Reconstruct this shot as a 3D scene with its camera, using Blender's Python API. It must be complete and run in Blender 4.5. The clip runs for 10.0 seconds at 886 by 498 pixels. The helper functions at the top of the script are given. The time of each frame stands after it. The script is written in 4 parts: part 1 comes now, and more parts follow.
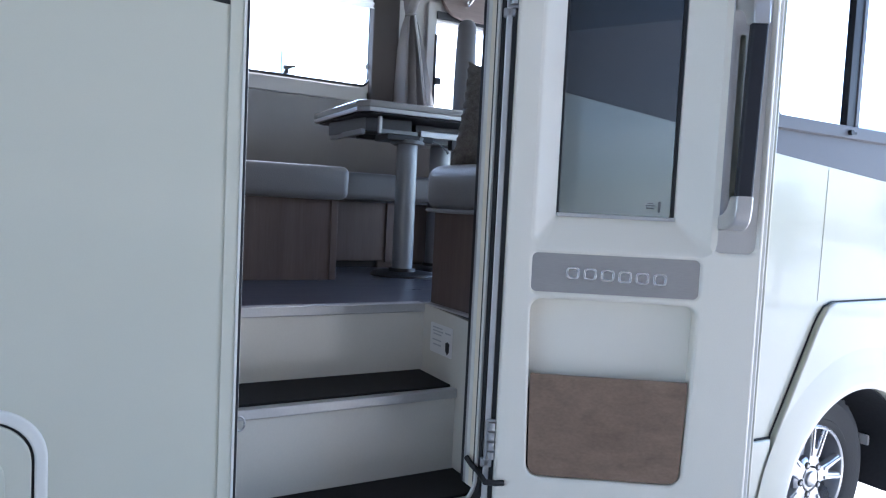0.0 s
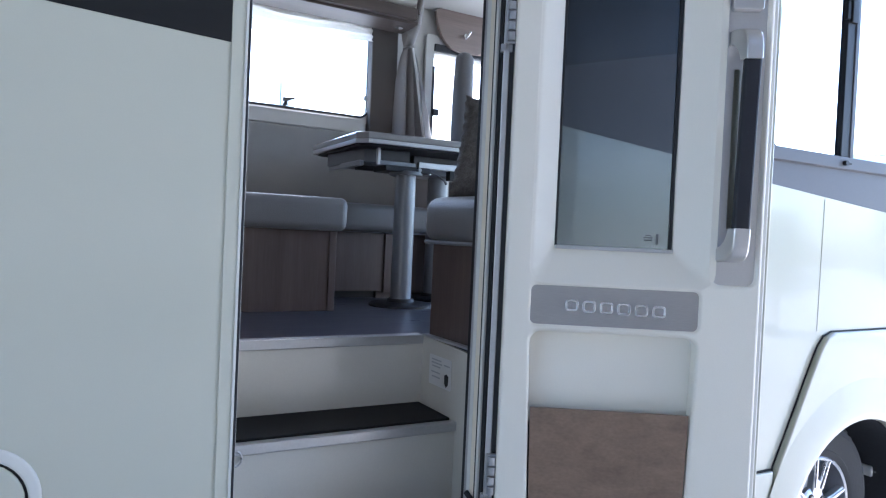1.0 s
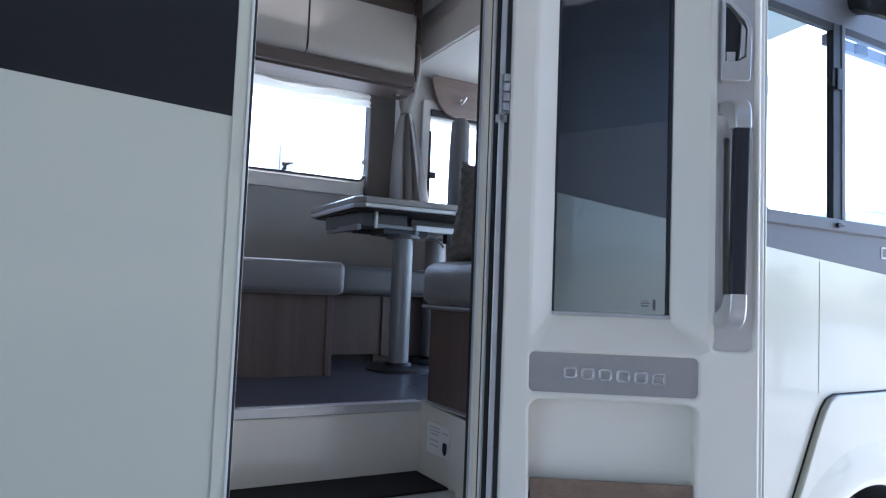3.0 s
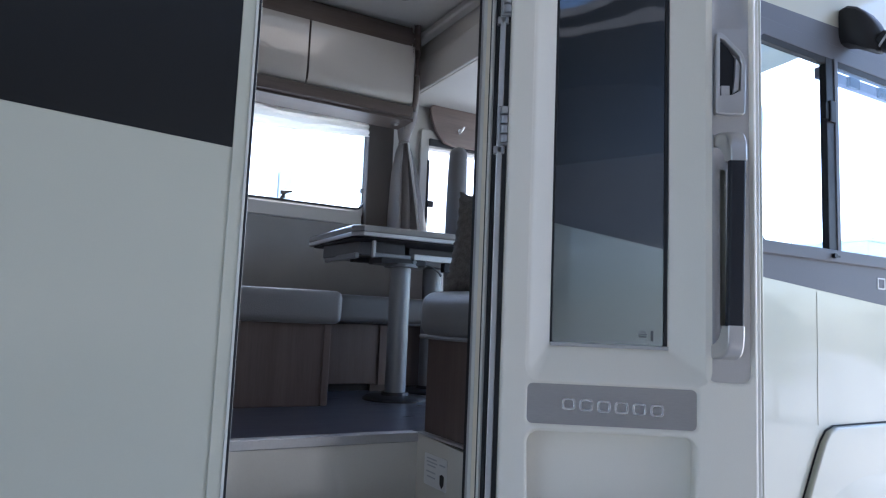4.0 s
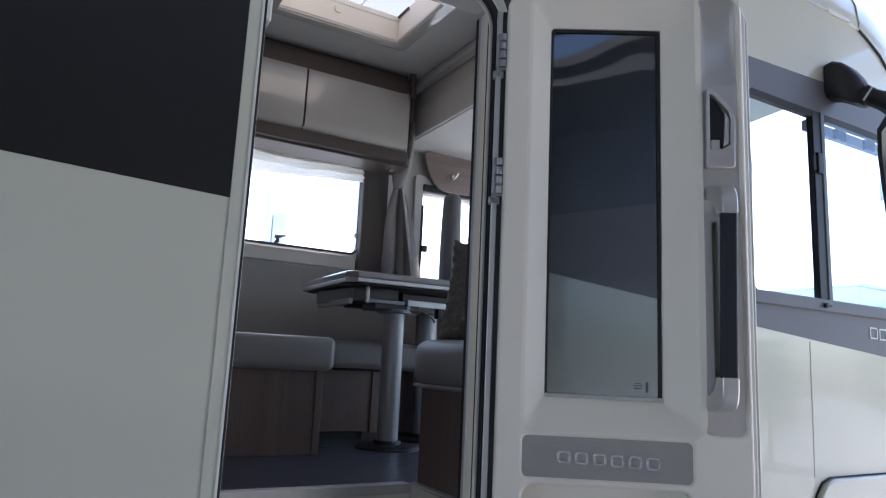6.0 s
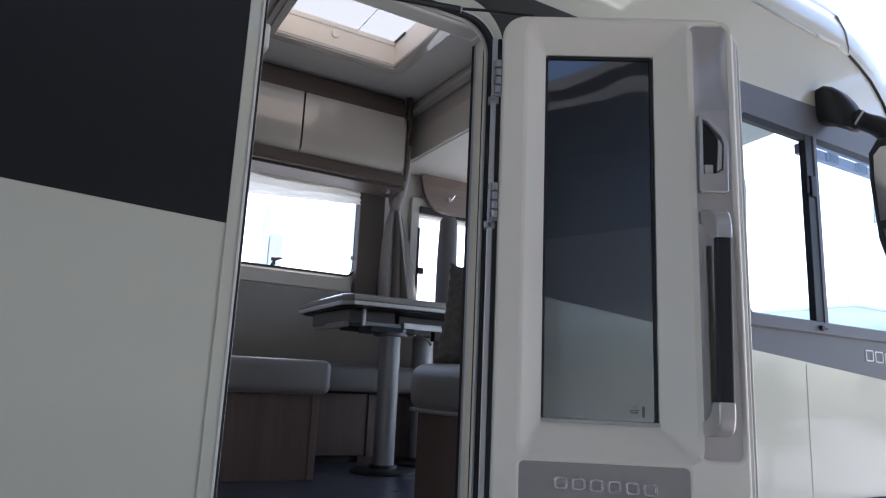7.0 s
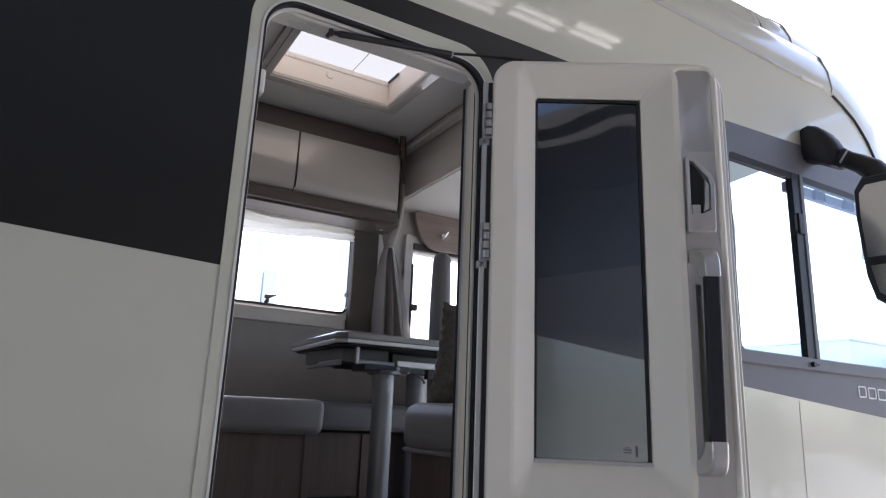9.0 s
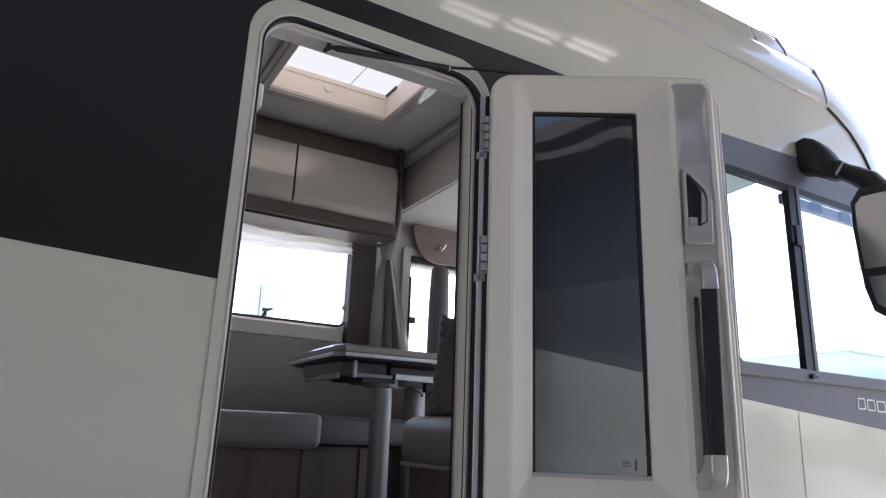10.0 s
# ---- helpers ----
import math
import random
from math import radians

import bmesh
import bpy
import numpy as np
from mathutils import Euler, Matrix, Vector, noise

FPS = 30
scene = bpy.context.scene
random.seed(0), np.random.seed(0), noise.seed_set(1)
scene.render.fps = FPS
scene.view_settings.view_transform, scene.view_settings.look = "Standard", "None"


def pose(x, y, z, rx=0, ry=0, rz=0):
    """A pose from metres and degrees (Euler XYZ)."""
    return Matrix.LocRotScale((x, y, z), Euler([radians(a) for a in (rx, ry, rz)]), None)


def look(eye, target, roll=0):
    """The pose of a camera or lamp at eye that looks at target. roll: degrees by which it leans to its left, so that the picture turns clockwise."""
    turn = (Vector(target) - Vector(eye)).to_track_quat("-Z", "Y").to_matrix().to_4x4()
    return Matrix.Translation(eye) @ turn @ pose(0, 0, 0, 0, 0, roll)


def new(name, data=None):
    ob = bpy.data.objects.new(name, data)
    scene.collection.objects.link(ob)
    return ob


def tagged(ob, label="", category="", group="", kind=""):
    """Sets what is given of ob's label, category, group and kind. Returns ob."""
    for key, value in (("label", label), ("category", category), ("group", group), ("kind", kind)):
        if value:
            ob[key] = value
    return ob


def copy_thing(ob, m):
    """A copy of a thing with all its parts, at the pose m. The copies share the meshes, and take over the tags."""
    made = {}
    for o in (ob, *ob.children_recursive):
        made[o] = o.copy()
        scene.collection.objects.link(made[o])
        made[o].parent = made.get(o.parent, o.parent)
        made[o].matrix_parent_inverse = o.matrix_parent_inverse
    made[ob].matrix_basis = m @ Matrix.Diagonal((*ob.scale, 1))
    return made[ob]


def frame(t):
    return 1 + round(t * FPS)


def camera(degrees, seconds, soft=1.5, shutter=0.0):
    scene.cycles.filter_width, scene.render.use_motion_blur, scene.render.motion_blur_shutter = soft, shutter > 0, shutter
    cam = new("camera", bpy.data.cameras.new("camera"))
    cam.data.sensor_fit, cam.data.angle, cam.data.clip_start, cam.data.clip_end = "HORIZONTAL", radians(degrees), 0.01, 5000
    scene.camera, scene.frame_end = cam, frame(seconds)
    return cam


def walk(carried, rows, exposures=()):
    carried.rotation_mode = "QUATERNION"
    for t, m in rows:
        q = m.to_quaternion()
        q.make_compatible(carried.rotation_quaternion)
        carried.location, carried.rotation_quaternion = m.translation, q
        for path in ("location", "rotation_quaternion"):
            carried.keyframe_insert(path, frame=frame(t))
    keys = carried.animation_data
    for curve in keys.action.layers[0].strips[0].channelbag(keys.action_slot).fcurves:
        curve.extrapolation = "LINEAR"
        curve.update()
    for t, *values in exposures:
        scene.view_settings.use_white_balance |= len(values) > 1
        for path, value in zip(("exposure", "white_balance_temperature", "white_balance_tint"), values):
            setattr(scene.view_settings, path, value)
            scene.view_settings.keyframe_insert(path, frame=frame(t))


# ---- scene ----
cam = camera(66.6, 10.0, soft=1.2)
PATH = [
    (0, (-0.268, -1.395, 1.305), (0.701, 0.351, 1.185), 2.8),
    (0.5, (-0.27, -1.396, 1.31), (0.702, 0.35, 1.231), 2.7),
    (1, (-0.27, -1.395, 1.317), (0.702, 0.353, 1.279), 2.6),
    (1.5, (-0.271, -1.396, 1.323), (0.701, 0.352, 1.327), 2.6),
    (2, (-0.272, -1.399, 1.328), (0.699, 0.349, 1.376), 2.5),
    (2.5, (-0.271, -1.399, 1.334), (0.699, 0.348, 1.424), 2.3),
    (4, (-0.275, -1.402, 1.346), (0.695, 0.334, 1.56), 2.4),
    (4.5, (-0.277, -1.405, 1.351), (0.694, 0.326, 1.597), 2.5),
    (5, (-0.279, -1.405, 1.356), (0.694, 0.32, 1.637), 2.6),
    (5.5, (-0.282, -1.405, 1.359), (0.692, 0.314, 1.668), 2.7),
    (7, (-0.286, -1.412, 1.372), (0.69, 0.288, 1.77), 2.6),
    (7.5, (-0.286, -1.416, 1.374), (0.689, 0.278, 1.799), 2.6),
    (8, (-0.289, -1.422, 1.377), (0.686, 0.265, 1.829), 2.5),
    (8.5, (-0.29, -1.426, 1.38), (0.685, 0.255, 1.854), 2.4),
    (9, (-0.291, -1.43, 1.382), (0.684, 0.244, 1.88), 2.3),
    (9.5, (-0.293, -1.431, 1.385), (0.68, 0.239, 1.902), 2.3),
    (10, (-0.291, -1.431, 1.384), (0.683, 0.232, 1.917), 2.1),
]
EXPOSURES = [(0.0, 3.08, 5450, 13), (2.5, 2.88, 5400, 13), (5.0, 2.38, 5700, 14), (7.5, 2.2, 6150, 17), (10.0, 2.24, 6400, 19)]
walk(cam, [(t, look(eye, target, roll)) for t, eye, target, roll in PATH], EXPOSURES)

# ---- light ----
SUN_EL, SUN_AZ = radians(48), radians(35)
world = bpy.data.worlds.new("world")
scene.world = world
world.use_nodes = True
wn, wl = world.node_tree.nodes, world.node_tree.links
sky = wn.new("ShaderNodeTexSky")
sky.sky_type, sky.sun_disc, sky.sun_elevation, sky.sun_rotation = "NISHITA", False, SUN_EL, SUN_AZ
sky.air_density, sky.dust_density, sky.ozone_density = 1.0, 2.0, 1.0
wl.new(sky.outputs["Color"], wn["Background"].inputs["Color"])
wn["Background"].inputs["Strength"].default_value = 0.15
sun_data = bpy.data.lights.new("sun", "SUN")
sun_data.energy, sun_data.angle, sun_data.color = 2.5, radians(4), (1.0, 0.96, 0.9)
sun = new("sun", sun_data)
sun.matrix_world = look((3, 6, 9), (3 - math.sin(SUN_AZ), 6 - math.cos(SUN_AZ), 9 - math.tan(SUN_EL)))

# ---- materials ----


def nodes_of(name):
    m = bpy.data.materials.new(name)
    m.use_nodes = True
    nt = m.node_tree
    return m, nt.nodes, nt.links, nt.nodes["Principled BSDF"]


def surface(name, color, rough=0.5, metal=0.0, var=0.06, scale=3.0, fine=120.0, bump=0.02, coat=0.0, stretch=(1, 1, 1), sheen=0.0):
    """A plain material with broad and fine variation in colour, gloss and relief."""
    m, n, l, p = nodes_of(name)
    tc = n.new("ShaderNodeTexCoord")
    mp = n.new("ShaderNodeMapping")
    mp.inputs["Scale"].default_value = stretch
    l.new(tc.outputs["Object"], mp.inputs["Vector"])
    broad, grain = n.new("ShaderNodeTexNoise"), n.new("ShaderNodeTexNoise")
    for t, s, d in ((broad, scale, 4), (grain, fine, 3)):
        t.inputs["Scale"].default_value, t.inputs["Detail"].default_value = s, d
        l.new(mp.outputs["Vector"], t.inputs["Vector"])
    mix = n.new("ShaderNodeMix")
    mix.data_type = "FLOAT"
    mix.inputs[0].default_value = 0.45
    l.new(broad.outputs["Fac"], mix.inputs[2])
    l.new(grain.outputs["Fac"], mix.inputs[3])
    ramp = n.new("ShaderNodeValToRGB")
    lo, hi = [max(c * (1 - 2 * var), 0) for c in color], [min(c * (1 + 2 * var), 0.95) for c in color]
    ramp.color_ramp.elements[0].position, ramp.color_ramp.elements[1].position = 0.25, 0.75
    ramp.color_ramp.elements[0].color, ramp.color_ramp.elements[1].color = (*lo, 1), (*hi, 1)
    l.new(mix.outputs[0], ramp.inputs["Fac"])
    l.new(ramp.outputs["Color"], p.inputs["Base Color"])
    mr = n.new("ShaderNodeMapRange")
    mr.inputs["To Min"].default_value, mr.inputs["To Max"].default_value = max(rough - 0.08, 0.02), min(rough + 0.08, 1)
    l.new(broad.outputs["Fac"], mr.inputs["Value"])
    l.new(mr.outputs["Result"], p.inputs["Roughness"])
    p.inputs["Metallic"].default_value = metal
    if coat:
        p.inputs["Coat Weight"].default_value, p.inputs["Coat Roughness"].default_value = coat, 0.04
    if sheen:
        p.inputs["Sheen Weight"].default_value = sheen
    if bump:
        b = n.new("ShaderNodeBump")
        b.inputs["Strength"].default_value, b.inputs["Distance"].default_value = min(bump * 10, 1), 0.002
        l.new(grain.outputs["Fac"], b.inputs["Height"])
        l.new(b.outputs["Normal"], p.inputs["Normal"])
    return m


def wood(name, dark, light, along="z", rough=0.45):
    """Veneer with its grain along one axis."""
    m, n, l, p = nodes_of(name)
    tc, mp = n.new("ShaderNodeTexCoord"), n.new("ShaderNodeMapping")
    s = [26.0, 26.0, 26.0]
    s["xyz".index(along)] = 1.6
    mp.inputs["Scale"].default_value = s
    l.new(tc.outputs["Object"], mp.inputs["Vector"])
    a, b = n.new("ShaderNodeTexNoise"), n.new("ShaderNodeTexNoise")
    a.inputs["Scale"].default_value, a.inputs["Detail"].default_value, a.inputs["Distortion"].default_value = 0.8, 6, 0.6
    b.inputs["Scale"].default_value, b.inputs["Detail"].default_value = 7.0, 3
    for t in (a, b):
        l.new(mp.outputs["Vector"], t.inputs["Vector"])
    mix = n.new("ShaderNodeMix")
    mix.data_type = "FLOAT"
    mix.inputs[0].default_value = 0.35
    l.new(a.outputs["Fac"], mix.inputs[2])
    l.new(b.outputs["Fac"], mix.inputs[3])
    r = n.new("ShaderNodeValToRGB")
    r.color_ramp.elements[0].position, r.color_ramp.elements[1].position = 0.3, 0.7
    r.color_ramp.elements[0].color, r.color_ramp.elements[1].color = (*dark, 1), (*light, 1)
    l.new(mix.outputs[0], r.inputs["Fac"])
    l.new(r.outputs["Color"], p.inputs["Base Color"])
    p.inputs["Roughness"].default_value = rough
    bp = n.new("ShaderNodeBump")
    bp.inputs["Strength"].default_value, bp.inputs["Distance"].default_value = 0.15, 0.001
    l.new(mix.outputs[0], bp.inputs["Height"])
    l.new(bp.outputs["Normal"], p.inputs["Normal"])
    return m


def glass(name, tint, gloss=0.04, wave=0.004, scale=3.0):
    """A thin pane: it tints what is seen through it and mirrors by Fresnel."""
    m, n, l, p = nodes_of(name)
    n.remove(p)
    tr, gl, lw, mx = n.new("ShaderNodeBsdfTransparent"), n.new("ShaderNodeBsdfGlossy"), n.new("ShaderNodeLayerWeight"), n.new("ShaderNodeMixShader")
    tr.inputs["Color"].default_value = (*tint, 1)
    gl.inputs["Roughness"].default_value = 0.03
    lw.inputs["Blend"].default_value = 0.5
    pw, ml = n.new("ShaderNodeMath"), n.new("ShaderNodeMath")
    pw.operation, pw.inputs[1].default_value = "POWER", 5.0
    ml.operation, ml.inputs[1].default_value, ml.inputs[2].default_value = "MULTIPLY_ADD", 0.9, gloss
    l.new(lw.outputs["Facing"], pw.inputs[0])
    l.new(pw.outputs["Value"], ml.inputs[0])
    ns, bp, tc = n.new("ShaderNodeTexNoise"), n.new("ShaderNodeBump"), n.new("ShaderNodeTexCoord")
    ns.inputs["Scale"].default_value = scale
    bp.inputs["Strength"].default_value, bp.inputs["Distance"].default_value = 0.5, wave
    l.new(tc.outputs["Object"], ns.inputs["Vector"])
    l.new(ns.outputs["Fac"], bp.inputs["Height"])
    l.new(bp.outputs["Normal"], gl.inputs["Normal"])
    l.new(ml.outputs["Value"], mx.inputs["Fac"])
    l.new(tr.outputs["BSDF"], mx.inputs[1])
    l.new(gl.outputs["BSDF"], mx.inputs[2])
    l.new(mx.outputs["Shader"], n["Material Output"].inputs["Surface"])
    return m


def cloth(name, color, translucent=0.4, fine=500.0):
    """Thin woven cloth that lets some light through."""
    m = surface(name, color, 0.9, 0, 0.05, 6, fine, 0.03)
    n, l = m.node_tree.nodes, m.node_tree.links
    tl, mx = n.new("ShaderNodeBsdfTranslucent"), n.new("ShaderNodeMixShader")
    tl.inputs["Color"].default_value = (*color, 1)
    mx.inputs["Fac"].default_value = translucent
    l.new(n["Principled BSDF"].outputs["BSDF"], mx.inputs[1])
    l.new(tl.outputs["BSDF"], mx.inputs[2])
    l.new(mx.outputs["Shader"], n["Material Output"].inputs["Surface"])
    return m


def glow(name, color, strength):
    m, n, l, p = nodes_of(name)
    p.inputs["Base Color"].default_value = (*color, 1)
    p.inputs["Emission Color"].default_value = (*color, 1)
    p.inputs["Emission Strength"].default_value = strength
    return m


M = {
    "paint": surface("white_body_paint", (0.60, 0.595, 0.492), 0.3, 0, 0.012, 1.2, 300, 0.004, coat=0.75),
    "paint_satin": surface("white_frame_paint", (0.74, 0.725, 0.67), 0.3, 0, 0.012, 4, 200, 0.004, coat=0.3),
    "black": surface("black_stripe_film", (0.008, 0.0085, 0.0095), 0.34, 0, 0.08, 2, 300, 0.004),
    "grey": surface("anthracite_stripe_film", (0.125, 0.125, 0.14), 0.5, 0, 0.05, 2, 300, 0.004),
    "trim": surface("off_white_moulded_plastic", (0.82, 0.78, 0.685), 0.42, 0, 0.015, 2, 450, 0.012),
    "cream": surface("cream_laminate", (0.68, 0.66, 0.60), 0.18, 0, 0.02, 3, 200, 0.004),
    "beige": surface("beige_door_lining", (0.8, 0.725, 0.58), 0.4, 0, 0.02, 3, 200, 0.006),
    "rubber": surface("black_rubber", (0.012, 0.012, 0.014), 0.6, 0, 0.1, 5, 200, 0.02),
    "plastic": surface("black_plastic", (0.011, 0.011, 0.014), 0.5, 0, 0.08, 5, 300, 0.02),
    "silver": surface("satin_silver_paint", (0.62, 0.61, 0.60), 0.34, 0.8, 0.03, 2, 300, 0.004),
    "dish": surface("matte_silver_plastic", (0.42, 0.42, 0.43), 0.55, 0.3, 0.03, 2, 300, 0.004),
    "bark": surface("grey_brown_bark", (0.16, 0.12, 0.09), 0.9, 0, 0.2, 6, 60, 0.08),
    "leaf": surface("green_leaf", (0.07, 0.12, 0.04), 0.55, 0, 0.3, 3, 30, 0.0),
    "plate": surface("brushed_aluminium", (0.42, 0.41, 0.40), 0.42, 0.7, 0.05, 1, 60, 0.01, stretch=(1, 1, 12)),
    "chrome": surface("chrome", (0.85, 0.85, 0.86), 0.12, 1.0, 0.01, 3, 100, 0.0),
    "alu": surface("grey_aluminium", (0.55, 0.55, 0.55), 0.38, 0.6, 0.04, 3, 150, 0.006),
    "pole": surface("grey_painted_steel", (0.24, 0.25, 0.265), 0.35, 0.3, 0.03, 3, 150, 0.004),
    "steel": surface("dark_grey_steel", (0.13, 0.135, 0.145), 0.4, 0.4, 0.05, 4, 150, 0.004),
    "wood": wood("walnut_veneer", (0.09, 0.064, 0.056), (0.142, 0.104, 0.091), "z"),
    "wood_x": wood("walnut_veneer_across", (0.165, 0.108, 0.075), (0.275, 0.19, 0.132), "x"),
    "wood_dark": wood("dark_walnut_veneer", (0.062, 0.046, 0.04), (0.1, 0.076, 0.066), "x"),
    "wood_panel": wood("grey_walnut_panel", (0.17, 0.128, 0.11), (0.25, 0.192, 0.168), "x"),
    "leather": surface("grey_beige_upholstery", (0.165, 0.158, 0.158), 0.42, 0, 0.05, 5, 260, 0.05, sheen=0.25),
    "backrest": surface("dark_grey_upholstery", (0.26, 0.25, 0.245), 0.75, 0, 0.06, 6, 350, 0.06, sheen=0.2),
    "seat": surface("grey_cab_seat_cloth", (0.125, 0.122, 0.125), 0.8, 0, 0.06, 6, 350, 0.06, sheen=0.2),
    "taupe": surface("taupe_wall_cloth", (0.13, 0.115, 0.105), 0.85, 0, 0.06, 5, 300, 0.04),
    "pillow": surface("brown_woven_cushion", (0.125, 0.112, 0.1), 0.7, 0, 0.3, 60, 260, 0.1),
    "wall_in": surface("light_grey_wall_lining", (0.55, 0.53, 0.5), 0.6, 0, 0.03, 3, 250, 0.02),
    "ceil": surface("pale_ceiling_lining", (0.56, 0.55, 0.525), 0.7, 0, 0.02, 2, 250, 0.02),
    "gloss": surface("cream_high_gloss_front", (0.45, 0.425, 0.39), 0.1, 0, 0.012, 2, 100, 0.0, coat=0.6),
    "vinyl": surface("blue_grey_vinyl_floor", (0.052, 0.057, 0.078), 0.3, 0, 0.12, 3, 60, 0.01, stretch=(1, 6, 1)),
    "carpet": surface("black_carpet", (0.008, 0.008, 0.009), 0.95, 0, 0.25, 8, 420, 0.1),
    "tyre": surface("tyre_rubber", (0.018, 0.018, 0.02), 0.7, 0, 0.1, 6, 120, 0.03),
    "alloy": surface("silver_alloy", (0.62, 0.62, 0.64), 0.28, 0.8, 0.03, 4, 150, 0.004),
    "under": surface("dark_underbody", (0.025, 0.025, 0.03), 0.8, 0, 0.15, 5, 80, 0.05),
    "ground": surface("pale_concrete", (0.37, 0.35, 0.32), 0.6, 0, 0.08, 0.6, 40, 0.05),
    "hall": surface("painted_hall_wall", (0.13, 0.124, 0.115), 0.7, 0, 0.04, 0.7, 30, 0.03),
    "roofing": surface("hall_roof_sheet", (0.16, 0.155, 0.145), 0.7, 0, 0.04, 0.7, 30, 0.03),
    "sticker": surface("white_sticker", (0.74, 0.745, 0.74), 0.35, 0, 0.02, 8, 200, 0.0),
    "grey_print": surface("grey_print", (0.45, 0.47, 0.5), 0.5, 0, 0.05, 8, 200, 0.0),
    "skyframe": surface("warm_white_skylight_frame", (0.72, 0.64, 0.56), 0.5, 0, 0.02, 4, 200, 0.01),
    "tint": glass("dark_tinted_pane", (0.51, 0.535, 0.56), 0.052, 0.010, 2.2),
    "clear": glass("clear_pane", (0.93, 0.96, 0.97)),
    "smoke": glass("smoked_pane", (0.86, 0.92, 0.96)),
    "opal": cloth("opal_skylight_pane", (0.25, 0.262, 0.272), 0.9, 50),
    "curtain": cloth("lit_curtain_cloth", (0.84, 0.82, 0.80), 0.55),
    "cab_curtain": cloth("grey_cab_curtain", (0.44, 0.42, 0.41), 0.3),
    "blind": cloth("cream_blind", (0.8, 0.77, 0.72), 0.6),
    "voile": cloth("pale_blue_voile", (0.84, 0.9, 0.93), 0.75),
    "tube": glow("lamp_tube", (1.0, 0.98, 0.94), 1.5),
    "grip": surface("black_soft_grip", (0.008, 0.009, 0.016), 0.55, 0, 0.1, 5, 300, 0.02),
    "hinge": surface("dark_zinc", (0.4, 0.4, 0.41), 0.4, 0.7, 0.06, 8, 200, 0.01),
    "far_white": surface("white_far_panel", (0.85, 0.86, 0.9), 0.6, 0, 0.03, 1, 20, 0.02),
    "far_lilac": surface("pale_lilac_far_panel", (0.86, 0.87, 0.97), 0.6, 0, 0.03, 1, 20, 0.02),
    "far_blue": surface("pale_blue_far_panel", (0.78, 0.92, 0.97), 0.6, 0, 0.05, 1, 20, 0.02),
    "far_grey": surface("grey_far_panel", (0.3, 0.31, 0.35), 0.6, 0, 0.05, 1, 20, 0.02),
    "table": surface("grey_table_laminate", (0.30, 0.29, 0.28), 0.14, 0, 0.04, 4, 120, 0.0, coat=0.5),
    "lilac_grey": surface("lilac_grey_fabric", (0.36, 0.35, 0.45), 0.8, 0, 0.06, 5, 200, 0.02),
}

# ---- builders ----
BASE = {}
SOFT = ("seat_cushion", "backrest", "side_backrest", "cloth", "throw_pillow", "roman_blind", "roof_edge", "roof_cap", "front_cap", "tyre", "voile_curtain", "finger_dish", "gather", "fold_edge", "mount", "hub", "armrest")


def thing(name, base, label, category, group="", kind=""):
    ob = tagged(new(name), label, category, group, kind)
    ob.location = base
    BASE[ob] = Vector(base)
    return ob


def finish(me, material, smooth=True):
    me.materials.append(material)
    if smooth:
        me.polygons.foreach_set("use_smooth", [True] * len(me.polygons))
        me.set_sharp_from_angle(angle=radians(35))
    return me


def part(name, bm, material, parent=None, label="", smooth=True):
    """Links a bmesh, given in world metres, as one mesh object under a thing or a part."""
    me = bpy.data.meshes.new(name)
    if parent is not None:
        bmesh.ops.translate(bm, verts=bm.verts, vec=-BASE[parent])
    bmesh.ops.recalc_face_normals(bm, faces=bm.faces)
    bm.to_mesh(me)
    bm.free()
    ob = new(name, finish(me, material, smooth))
    if smooth and name not in SOFT:
        wn_mod = ob.modifiers.new("weighted_normal", "WEIGHTED_NORMAL")
        wn_mod.keep_sharp, wn_mod.weight = True, 60
    if parent is not None:
        ob.parent = parent
        BASE[ob] = BASE[parent]
    return tagged(ob, label)


def structure(name, bm, material, label, category, smooth=True):
    ob = part(name, bm, material, None, "", smooth)
    BASE[ob] = Vector((0, 0, 0))
    return tagged(ob, label, category, "", "structure")


def box(x0, x1, y0, y1, z0, z1, bevel=0.0, seg=2, m=None):
    bm = bmesh.new()
    bmesh.ops.create_cube(bm, size=1)
    for v in bm.verts:
        v.co = Vector(((x0 + x1) / 2 + v.co.x * (x1 - x0), (y0 + y1) / 2 + v.co.y * (y1 - y0), (z0 + z1) / 2 + v.co.z * (z1 - z0)))
    if bevel:
        bmesh.ops.bevel(bm, geom=bm.edges[:], offset=bevel, segments=seg, profile=0.5, affect="EDGES")
    if m is not None:
        bm.transform(m)
    return bm


def join(*bms):
    out = bms[0]
    for b in bms[1:]:
        me = bpy.data.meshes.new("tmp")
        b.to_mesh(me)
        out.from_mesh(me)
        bpy.data.meshes.remove(me)
        b.free()
    return out


def rect(x0, x1, z0, z1, r=0.0, n=6):
    """A rounded rectangle as a list of points, anticlockwise."""
    if r <= 0:
        return [(x0, z0), (x1, z0), (x1, z1), (x0, z1)]
    pts = []
    for cx, cz, a in ((x1 - r, z0 + r, -90), (x1 - r, z1 - r, 0), (x0 + r, z1 - r, 90), (x0 + r, z0 + r, 180)):
        pts += [(cx + r * math.cos(radians(a + 90 * i / n)), cz + r * math.sin(radians(a + 90 * i / n))) for i in range(n + 1)]
    return pts


